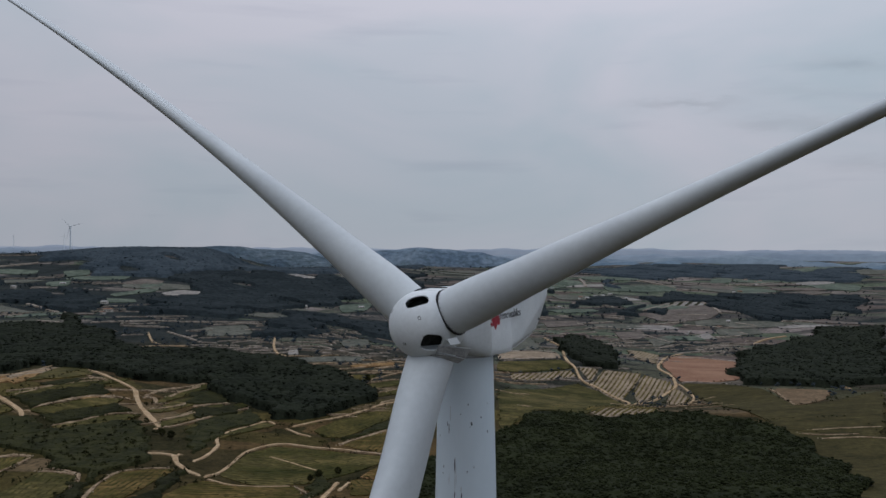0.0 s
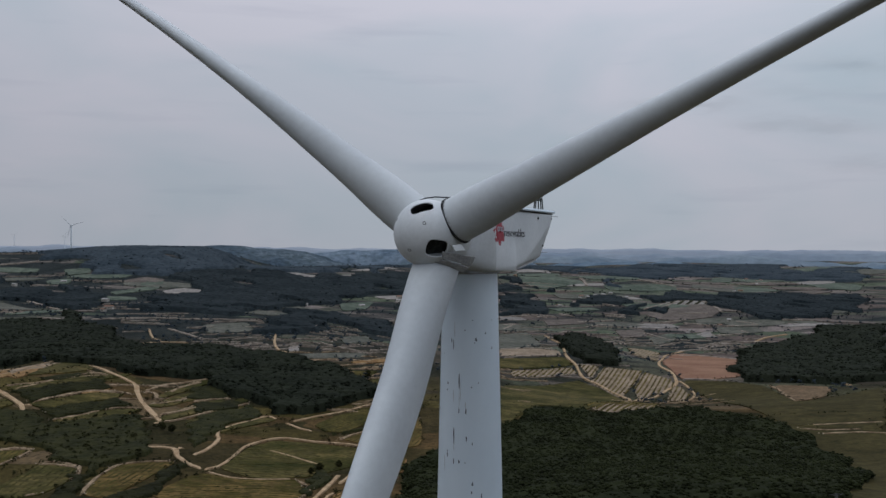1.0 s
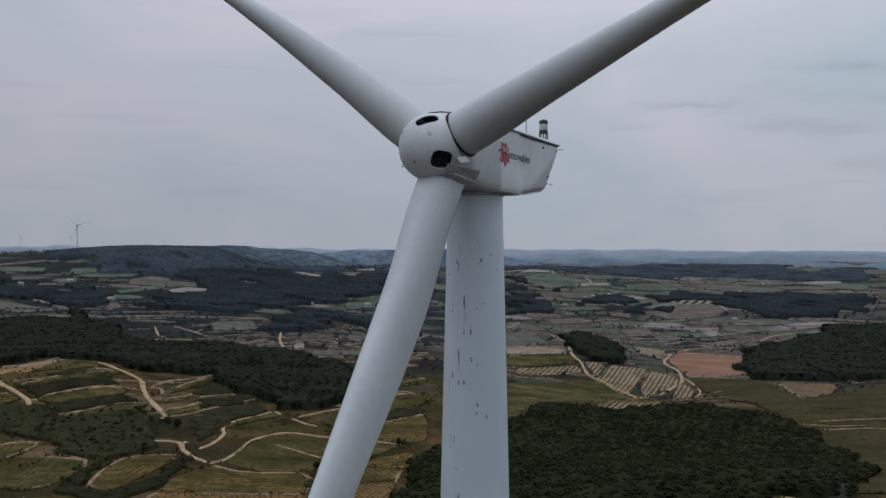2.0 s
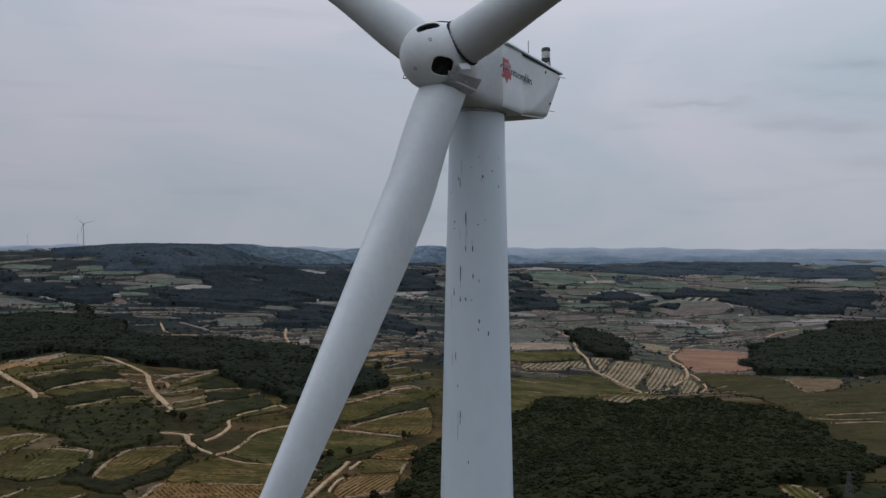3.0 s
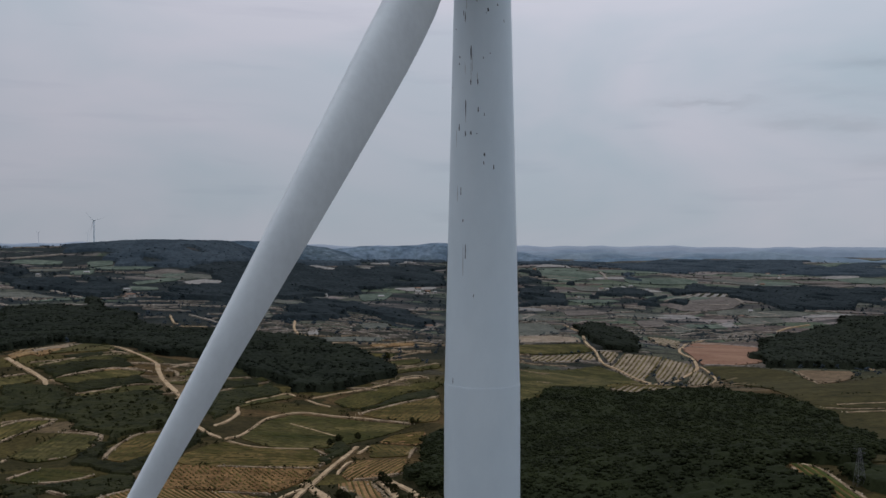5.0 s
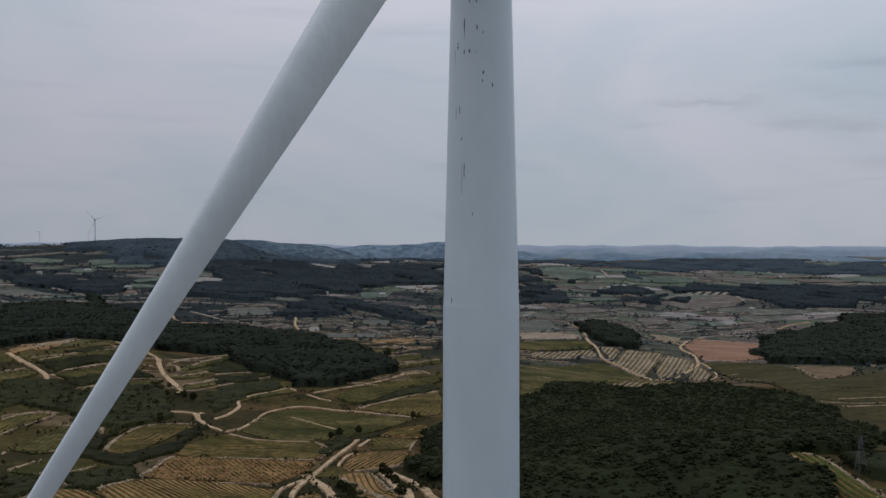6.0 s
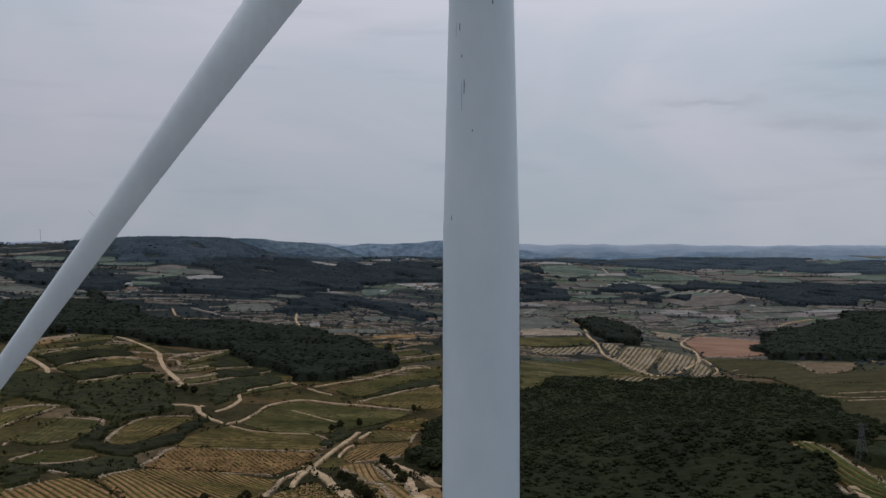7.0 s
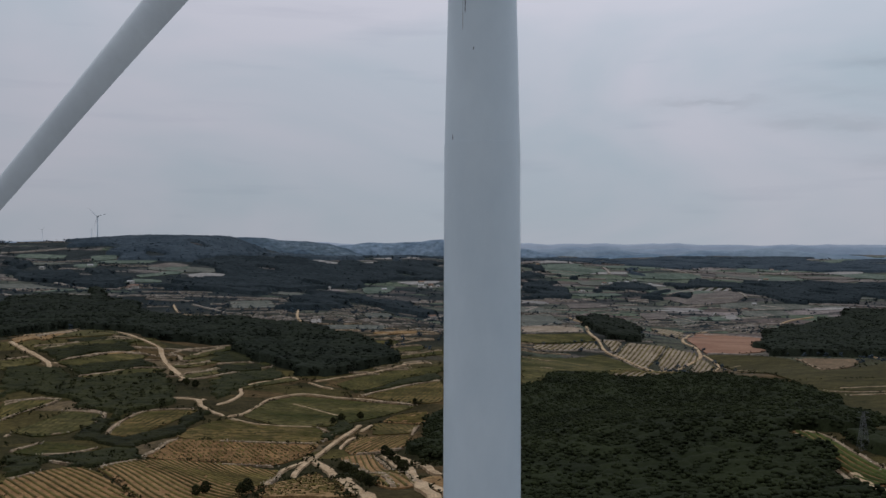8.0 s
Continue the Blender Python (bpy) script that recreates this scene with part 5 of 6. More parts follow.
def bank_stones(reach, step, seed):
    """Loose pale stones along the terrace banks: rough lumps, thick in places and missing in others."""
    rng = np.random.default_rng(seed)
    vs, fs = [], []
    for width, line in BANK_LINES:
        if math.hypot(*line[0]) > reach:
            continue
        for p in spline(line, step):
            if noise.noise(Vector((p.x / 8, p.y / 8, seed))) < -0.05:
                continue
            x, y = p.x + rng.normal(0, 0.5 * width), p.y + rng.normal(0, 0.5 * width)
            pts = OCTA * rng.uniform(0.18, 0.55, 3) * rng.uniform(0.7, 1.3, (6, 1))
            fs.append(OCTA_F + 6 * len(vs))
            vs.append(pts + (x, y, z_at(x, y) + 0.75))
    ob = array_ob("bank_stones", np.concatenate(vs), np.concatenate(fs), M_STONE)
    return tagged(ob, "loose pale limestone rubble along the terrace banks", "stones", kind="stuff")


bank_stones(640, 1.5, 97)
spread = np.random.default_rng(83).normal(0, 0.7, (len(HEDGES), 2))
plant("hedges", np.array(HEDGES) + spread, (0.9, 2.4), 8, 0.7, M_SCRUB, "thin dark hedges along the terrace banks", "hedges", 83)
edge_bushes((0, 620), 1.6, (0.6, 1.9), 81, "low dark bushes along the rims of the fields")
edge_bushes((620, 1300), 5.0, (1.0, 2.6), 82, "dark bushes between the far plots")


def single_tree(x, y, tall):
    """A free-standing tree: tapered trunk with limbs, and a loose crown of leafy clumps."""
    tree = tagged(new("tree"), "round dark green tree standing beside the fields", "tree", "trees by the fields")
    z = z_at(x, y)
    rng = np.random.default_rng(int(abs(x * 31 + y * 7)))
    bm = bmesh.new()
    loft(bm, [[(x + r * math.cos(a) + lean, y + r * math.sin(a), z + h) for a in (k * math.pi / 4 for k in range(8))] for r, h, lean in ((0.2, -0.4, 0), (0.15, 0.25 * tall, 0.05), (0.06, 0.7 * tall, 0.1))])
    for a in rng.uniform(0, 6.28, 4):
        tube(bm, [(x + 0.05, y, z + 0.28 * tall), (x + 0.26 * tall * math.cos(a), y + 0.26 * tall * math.sin(a), z + 0.62 * tall)], 0.05, 5)
    part("trunk", bm, M_BARK, tree)
    vs, fs = [], []
    for k in range(190):
        a, up = rng.uniform(0, 6.28), rng.uniform(0, 1)
        belly = math.sin(math.pi * (0.16 + 0.78 * up))
        rad = 0.42 * tall * belly * math.sqrt(rng.uniform(0.2, 1)) * (1 + 0.25 * math.sin(3 * a + x))
        pts = OCTA * (tall * rng.uniform(0.045, 0.095, 3)) * rng.uniform(0.7, 1.2, (6, 1))
        fs.append(OCTA_F + 6 * k)
        vs.append(pts + (x + rad * math.cos(a), y + rad * math.sin(a), z + tall * (0.22 + 0.76 * up)))
    array_ob("crown", np.concatenate(vs), np.concatenate(fs), M_SCRUB, tree)


for x, y, tall in ((-44, 407, 5.0), (-48, 400, 4.0), (-34, 415, 4.5), (-55, 213, 4.5), (-55, 205, 4.0), (-68, 214, 4.2), (-70, 211, 3.6), (-17, 316, 5.0), (-14, 303, 5.5), (-11, 290, 4.5), (-30, 283, 4.8), (-26, 261, 4.2), (-33, 295, 3.8), (-19, 197, 4.0), (-16, 186, 3.6), (-7, 224, 4.5), (-146, 474, 5.0), (-139, 467, 5.5), (-4, 451, 4.0), (-26, 672, 6.0), (-18, 620, 6.0)):
    single_tree(x, y, tall)


# ---- far buildings, masts and turbines ----
def farmhouse(x, y, long, wide, tall, turn, pale, roof=None):
    house = tagged(new("farmhouse"), "small whitewashed farm building with a pale roof" if roof else "small pale farmhouse with a clay tile roof" if pale else "small stone farm shed with a tile roof", "house", "farmhouses in the valley")
    m = pose(x, y, z_at(x, y) - 0.6, 0, 0, turn)
    bm = bmesh.new()
    box(bm, (long, wide, tall + 0.6), m @ Matrix.Translation((0, 0, (tall + 0.6) / 2)))
    part("wall", bm, M_PLASTER if pale else M_BANK, house)
    bm = bmesh.new()
    e, top = tall + 0.6, tall + 0.6 + wide * 0.28
    loft(bm, [[m @ Vector((s * (long / 2 + 0.4), q, z)) for q, z in ((-wide / 2 - 0.4, e - 0.1), (0, top), (wide / 2 + 0.4, e - 0.1), (0, e + 0.02))] for s in (-1, 1)])
    part("roof", bm, roof or M_TILE, house)
    for s in (-0.28, 0.05, 0.3):
        bm = bmesh.new()
        box(bm, (1.1, 0.2, 1.4), m @ Matrix.Translation((s * long, -wide / 2, 0.6 + tall * 0.5)))
        part("window", bm, M_DARK, house)


for k, (x, y) in enumerate(((-369, 1012), (-377, 1055), (5, 1491), (23, 1476), (15, 921), (1049, 2250), (1003, 2179), (821, 1862), (1011, 2264), (308, 1495), (385, 1639), (289, 1925), (527, 1263))):
    farmhouse(x, y, 6 + (k * 5) % 6, 5 + k % 3, 2.8 + (k * 7) % 3, (k * 37) % 80 - 40, k % 4 != 3)
for k, (x, y) in enumerate(((377, 1615), (421, 1661), (446, 1697), (472, 1731), (309, 1492), (482, 1644), (22, 1444), (5, 1454), (-59, 1360), (-149, 1308), (956, 2073), (793, 1830), (1047, 2676), (-443, 1232), (-571, 1400), (-619, 1324), (844, 1528), (559, 1304), (36, 1468), (398, 1630))):
    farmhouse(x, y, 5 + (k * 5) % 6, 4.5 + k % 3, 2.6 + (k * 7) % 2, (k * 29) % 60 - 30, True, M_LIMEWASH)


def lattice_pylon(x, y, tall, foot):
    """A tapering steel lattice mast with two cross-arms."""
    mast = tagged(new("lattice_pylon"), "grey steel lattice power pylon among the trees", "pylon")
    z0 = z_at(x, y)
    corners = [(-1, -1), (1, -1), (1, 1), (-1, 1)]

    def at(c, t):
        w = foot / 2 * (1 - 0.86 * t)
        return Vector((x + c[0] * w, y + c[1] * w, z0 - 0.3 + tall * t))

    for c in corners:
        bm = bmesh.new()
        tube(bm, [at(c, 0), at(c, 1)], 0.06, 5)
        part("corner_leg", bm, M_PYLON, mast)
    levels = [0, 0.16, 0.31, 0.45, 0.58, 0.7, 0.81, 0.91, 1]
    for a, t in zip(levels, levels[1:]):
        bm = bmesh.new()
        for c, d in zip(corners, corners[1:] + corners[:1]):
            tube(bm, [at(c, a), at(d, t)], 0.025, 4)
            tube(bm, [at(d, a), at(c, t)], 0.025, 4)
            tube(bm, [at(c, t), at(d, t)], 0.025, 4)
        part("lattice_bay", bm, M_PYLON, mast)
    for t in (0.84, 0.97):
        bm = bmesh.new()
        for s in (-1, 1):
            tube(bm, [at((s, 0), t), Vector((x + s * 2.0, y, z0 + tall * t)), at((s, 0), t + 0.05)], 0.06, 4)
        part("cross_arm", bm, M_PYLON, mast)


lattice_pylon(135, 209, 12.0, 2.9)


def far_turbine(x, y, hub_z, turn, scale=1.0):
    """A whole turbine of the same kind, far away; a smaller scale stands in for greater distance."""
    ob = tagged(new("far_wind_turbine"), "white wind turbine on a far hill", "wind turbine", "wind turbines far off")
    z0 = z_at(x, y) - 2
    bm = bmesh.new()
    loft(bm, [[(x + r * math.cos(a), y + r * math.sin(a), z) for a in (2 * math.pi * j / 20 for j in range(20))] for r, z in ((2.2 * scale, z0), (1.8 * scale, (z0 + hub_z) / 2), (1.4 * scale, hub_z - 1.2 * scale))])
    part("tower", bm, M_WHITE, ob, smooth=40)
    bm = bmesh.new()
    loft(bm, [[Vector((x + w * math.cos(a), y + f, hub_z + 1.0 * scale * h + 1.7 * scale * h * math.sin(a) * 0 + 1.6 * scale * math.sin(a))) for a in (2 * math.pi * j / 12 for j in range(12))] for f, w, h in ((-2.5 * scale, 1.2 * scale, 0), (0, 1.8 * scale, 0), (6 * scale, 1.6 * scale, 0))])
    part("nacelle", bm, M_NACELLE, ob)
    hub = Vector((x, y - 3.4 * scale, hub_z))
    bm = bmesh.new()
    bmesh.ops.create_uvsphere(bm, u_segments=12, v_segments=8, radius=1.5 * scale, matrix=Matrix.Translation(hub))
    part("hub", bm, M_NACELLE, ob, smooth=180)
    for k in range(3):
        a = radians(turn + 120 * k)
        d, e = Vector((math.cos(a), 0, math.sin(a))), Vector((-math.sin(a), 0, math.cos(a)))
        bm = bmesh.new()
        loft(bm, [[hub + d * s * scale + e * (0.5 * c * math.cos(t) * scale) + Vector((0, 0.35 * c * math.sin(t) * scale, 0)) for t in (2 * math.pi * j / 10 for j in range(10))] for s, c in ((1, 1.9), (4, 1.9), (8, 1.5), (22, 0.9), (38, 0.25))])
        part("blade", bm, M_BLADE, ob)


far_turbine(-940, 2389, 137, 15)
# these two are shrunk and set nearer to look right from the camera
far_turbine(-1815, 3971, 128, 40, 0.55)
far_turbine(-1613, 4056, 128, 70, 0.55)


# ---- wind turbine ----
AZ = radians(30)
FORE = Vector((-math.sin(AZ), -math.cos(AZ), 0))
SIDE = Vector((math.cos(AZ), -math.sin(AZ), 0))
UP = Vector((0, 0, 1))
HUB = Vector((-1.88, -3.6, 77.8))
TILT = radians(3)
AXIS = FORE * math.cos(TILT) + UP * math.sin(TILT)
RISE = SIDE.cross(AXIS) * -1
if RISE.z < 0:
    RISE = -RISE
ROTOR = Matrix((SIDE, RISE, AXIS)).transposed().to_4x4()
ROTOR.translation = HUB


def nac(f, r, z):
    """A place on the nacelle: metres ahead of the tower's axis, to its side, and above the ground."""
    return FORE * f + SIDE * r + UP * z


turbine = tagged(new("wind_turbine"), "tall grey-white wind turbine with a damaged hub cover", "wind turbine")


TOWER_X = 0.11  # the tower's axis


def build_tower():
    sections = [((0.0, 2.05), (27.0, 1.87)), ((27.0, 1.87), (55.6, 1.80)), ((55.6, 1.785), (76.25, 1.30))]
    for (z0, r0), (z1, r1) in sections:
        bm = bmesh.new()
        rings = []
        n = 12
        for k in range(n + 1):
            t = k / n
            z, r = z0 + (z1 - z0) * t, r0 + (r1 - r0) * t
            rings.append([(TOWER_X + r * math.cos(a), r * math.sin(a), z) for a in (2 * math.pi * j / 96 for j in range(96))])
        loft(bm, rings)
        part("tower_section", bm, M_WHITE, turbine, "painted steel tower section", smooth=40)
        if z0 > 1:
            bm = bmesh.new()
            loft(bm, [[(TOWER_X + (r0 + d) * math.cos(a), (r0 + d) * math.sin(a), z0 + h) for a in (2 * math.pi * j / 96 for j in range(96))] for d, h in ((-0.02, -0.05), (0.006, -0.04), (0.006, 0.04), (-0.02, 0.05))])
            part("flange_seam", bm, M_WHITE, turbine, smooth=40)
    bm = bmesh.new()
    loft(bm, [[(TOWER_X + r * math.cos(a), r * math.sin(a), z) for a in (2 * math.pi * j / 48 for j in range(48))] for r, z in ((7, -6), (7, -0.2), (2.6, 0.25), (2.6, 0.3))])
    part("foundation", bm, M_PLASTER, turbine, "round concrete foundation", smooth=30)


def tower_radius(z):
    return 1.785 + (z - 55.6) / 20.65 * (1.30 - 1.785) if z > 55.6 else 1.80


def streak(dx, top, foot, wide, material, name):
    """A chip or run in the paint, a hand's width wide, lying on the curve of the tower."""
    bm = bmesh.new()
    n = 5
    face = math.atan2(-38.6, -3.2)
    rows = []
    for k in range(n + 1):
        z = top + (foot - top) * k / n
        r = tower_radius(z) + 0.004
        a = face + math.asin(max(-0.97, min(0.97, dx / r)))
        half = 0.66 * wide / r * (0.35 + 0.65 * math.sin(math.pi * (k + 0.6) / (n + 1.2))) * random.uniform(0.7, 1.3)
        off = random.uniform(-0.15, 0.15) * wide / r
        rows.append([bm.verts.new((TOWER_X + rr * math.cos(a + off + s * half), rr * math.sin(a + off + s * half), z)) for s, rr in ((-1, r), (1, r), (1, r - 0.01), (-1, r - 0.01))])
    for a, b in zip(rows, rows[1:]):
        for i in range(4):
            bm.faces.new((a[i], a[(i + 1) % 4], b[(i + 1) % 4], b[i]))
    part(name, bm, material, turbine, "dark chip in the tower paint" if material is M_CHIP else "thin grey run down the tower paint")


build_tower()
# chips and runs in the paint: place across, upper and lower end, width
CHIPS = (
    (-0.87, 73.0, 72.76, 0.025), (-0.79, 72.9, 72.44, 0.03), (0.1, 73.86, 73.8, 0.03), (-0.25, 73.4, 73.34, 0.03),
    (0.7, 73.25, 73.17, 0.045), (0.26, 73.02, 72.86, 0.06), (0.19, 72.81, 72.76, 0.03), (1.0, 72.57, 72.44, 0.03),
    (-1.22, 72.28, 72.21, 0.03), (-0.52, 71.34, 70.66, 0.04), (-1.04, 70.93, 70.81, 0.04), (-1.07, 70.59, 70.51, 0.035),
    (0.05, 70.77, 70.69, 0.045), (0.37, 70.96, 70.91, 0.03), (-0.21, 69.76, 69.48, 0.035), (-0.53, 69.79, 69.5, 0.03),
    (-1.41, 69.62, 69.54, 0.03), (-0.77, 68.84, 68.09, 0.035), (-0.19, 68.47, 68.24, 0.045), (0.09, 68.2, 68.07, 0.03),
    (-1.07, 67.76, 67.43, 0.04), (-0.78, 67.4, 67.16, 0.04), (-0.53, 67.37, 67.2, 0.045), (-0.25, 67.28, 67.23, 0.035),
    (0.1, 66.37, 66.19, 0.05), (0.06, 65.97, 65.83, 0.04), (0.52, 65.83, 65.61, 0.04), (-0.99, 64.81, 64.45, 0.035),
    (-0.89, 63.36, 63.21, 0.035), (-0.78, 62.18, 61.53, 0.035), (-0.4, 59.9, 59.75, 0.03), (-1.36, 56.0, 55.74, 0.035),
)
RUNS = (
    (-0.73, 73.74, 73.04, 0.02), (-0.52, 70.66, 69.79, 0.02), (-0.46, 70.92, 70.14, 0.018), (-0.79, 70.57, 70.04, 0.02),
    (-0.23, 70.05, 69.76, 0.02), (-0.77, 68.09, 67.8, 0.02), (1.0, 73.84, 73.79, 0.04), (-1.15, 64.89, 64.17, 0.025),
    (-0.89, 62.18, 60.75, 0.025), (-1.2, 67.52, 66.75, 0.025),
)
for dx, top, foot, wide in CHIPS:
    streak(dx, top, foot, wide, M_CHIP, "paint_chip")
for dx, top, foot, wide in RUNS:
    streak(dx, top, foot, wide, M_FAINT, "paint_run")


def superring(f, half, low, high, power, n=128, shift=0.0):
    """One cross-section of the nacelle: between a box and an ellipse."""
    out = []
    for k in range(n):
        a = 2 * math.pi * k / n
        c, s = math.cos(a), math.sin(a)
        q = (abs(c) ** power + abs(s) ** power) ** (-1 / power)
        x, y = c * q * half, s * q
        out.append(nac(f + shift * y, x, (low + high) / 2 + y * (high - low) / 2))
    return out


def build_nacelle():
    def flared(f, w, lo, hi, p):
        """The front cover widens a little towards its foot."""
        out = []
        for q in superring(f, w, lo, hi, p):
            down = min(1, max(0, (77.75 - q.z) / 1.1))
            wide = 0.085 * down * down * (3 - 2 * down) * min(1, max(0, (1.8 - f) / 2.6))
            side = (q - nac(f, 0, q.z)).dot(SIDE)
            out.append(q + SIDE * (wide * max(-1, min(1, side / 1.2))))
        return out

    bm = bmesh.new()
    loft(bm, [flared(f, w, lo, hi, p) for f, w, lo, hi, p in (
        (2.75, 0.8, 76.95, 78.7, 2.4), (2.4, 0.88, 76.7, 78.9, 3.0), (1.75, 1.05, 76.3, 79.02, 5.0), (1.25, 1.38, 76.14, 79.1, 8.0), (1.02, 1.68, 76.09, 79.13, 12), (0.88, 1.82, 76.08, 79.14, 18), (-0.4, 1.875, 76.06, 79.15, 22),
        (-1.0, 1.88, 76.05, 79.15, 24), (-1.36, 1.88, 76.05, 79.15, 24), (-1.39, 1.86, 76.07, 79.15, 24), (-1.4, 1.75, 76.3, 79.1, 24))])
    body = part("front_cover", bm, M_NACELLE, turbine, "grey-white front nacelle cover round the tower top", smooth=32)

    def folded(f):
        """The rear cover's flank bends inwards below a slanting fold."""
        out = []
        grow = min(1, max(0, (-1.5 - f) / 4.5))
        low = 76.12 + 0.48 * grow if f > -6.38 else 76.66
        wide = 1.80 + 0.09 * grow if f > -6.38 else 1.85
        for q in superring(f, wide, low, 79.155, 14 + 6 * grow, shift=-0.42 * max(0, (-3.0 - f) / 3.0)):
            along = (q - nac(0, 0, q.z)).dot(FORE)
            side = (q - nac(0, 0, q.z)).dot(SIDE)
            fold = 76.2 + max(0.0, (-2.3 - along) / 4.6) * 2.5
            out.append(q - SIDE * (math.copysign(min(0.27 * max(0.0, fold - q.z), abs(side) * 0.34), side)))
        return out

    bm = bmesh.new()
    loft(bm, [folded(f) for f in [-1.2 - 0.3 * k for k in range(17)] + [-6.22, -6.37, -6.44]])
    part("rear_cover", bm, M_NACELLE, turbine, "grey-white rear nacelle cover with a slanting end", smooth=32)
    # plate under the rear cover, standing a little proud of it, greyed with the underside's shade
    bm = bmesh.new()
    loft(bm, [[nac(f, r, z + h) for r, h in ((-w, 0.06), (w, 0.06), (w + 0.03, -0.05), (-w - 0.03, -0.05))] for f, w, z in ((-1.35, 1.62, 76.13), (-2.6, 1.66, 76.22), (-4.2, 1.52, 76.40), (-5.75, 1.36, 76.58))])
    part("belly_plate", bm, M_PANEL, turbine, "plate under the rear cover, greyed for its shade")
    # pale roof lip with a dark joint under it
    bm = bmesh.new()
    loft(bm, [[nac(f, r, z) for r, z in ((1.2, 79.1), (1.93, 79.05), (1.96, 79.1), (1.9, 79.2), (1.2, 79.22))] for f in (0.6, -2.0, -4.5, -7.12)])
    part("roof_lip", bm, M_WHITE, turbine, "pale overhanging roof edge", smooth=35)
    for f, r, z in ((-4.6, 1.87, 78.72), (-6.65, 1.87, 78.75), (-5.8, 1.69, 77.3)):
        bm = bmesh.new()
        box(bm, (0.11, 0.06, 0.11), Matrix.Translation(nac(f, r, z)))
        part("cover_clamp", bm, M_DARK, turbine, "small dark cover clamp")
    # dark joint line
    bm = bmesh.new()
    tube(bm, [nac(-1.5, 1.84, 79.02), nac(-3.5, 1.885, 79.0), nac(-6.86, 1.895, 79.0)], 0.022)
    part("roof_rail", bm, M_RUBBER, turbine, "thin dark roof edge rail")
    # dark ring where the nacelle turns on the tower
    bm = bmesh.new()
    loft(bm, [[(TOWER_X + r * math.cos(a), r * math.sin(a), z) for a in (2 * math.pi * j / 72 for j in range(72))] for r, z in ((1.36, 75.98), (1.41, 76.0), (1.41, 76.12), (1.30, 76.3))])
    part("yaw_ring", bm, M_STEEL, turbine, "grey steel ring under the nacelle", smooth=40)
    for f, r, z, tip in ((-6.8, 1.82, 78.9, 0.45), (-5.8, 1.55, 76.95, 0.45)):
        bm = bmesh.new()
        tube(bm, [nac(f, r, z), nac(f - tip, r + 0.25, z - 0.02)], 0.018, 6)
        part("lightning_rod", bm, M_STEEL, turbine, "thin metal lightning rod")
    return body


def build_beacon():
    f, r, z = -6.38, 1.25, 79.16
    lamp = part("aviation_light", ring_body([(0.22, 0.56), (0.235, 0.60), (0.235, 0.68), (0.2, 0.70), (0.2, 1.06), (0.24, 1.08), (0.24, 1.2), (0.2, 1.27), (0.07, 1.31)], nac(f, r, z)), M_DARK, turbine, "dark aviation warning light on thin legs", smooth=35)
    part("lamp_glass", ring_body([(0.215, 0.71), (0.23, 0.74), (0.23, 1.02), (0.215, 1.06)], nac(f, r, z)), M_LENS, lamp, "clear lamp glass", smooth=40)
    for k in range(5):
        a = math.pi / 4 + k * math.pi / 2.5
        bm = bmesh.new()
        c, s = math.cos(a), math.sin(a)
        tube(bm, [nac(f, r, z - 0.1) + Vector((0.27 * c, 0.27 * s, 0)), nac(f, r, z + 0.6) + Vector((0.21 * c, 0.21 * s, 0))], 0.036, 6)
        part("leg", bm, M_DARK, lamp)
    bm = bmesh.new()
    tube(bm, [nac(-3.3, 1.45, 79.1), nac(-3.3, 1.45, 80.1)], 0.022, 6)
    part("antenna", bm, M_STEEL, turbine, "thin upright antenna")


def ring_body(profile, at, n=24):
    bm = bmesh.new()
    loft(bm, [[at + Vector((r * math.cos(a), r * math.sin(a), z)) for a in (2 * math.pi * j / n for j in range(n))] for r, z in profile])
    return bm


build_nacelle()
build_beacon()


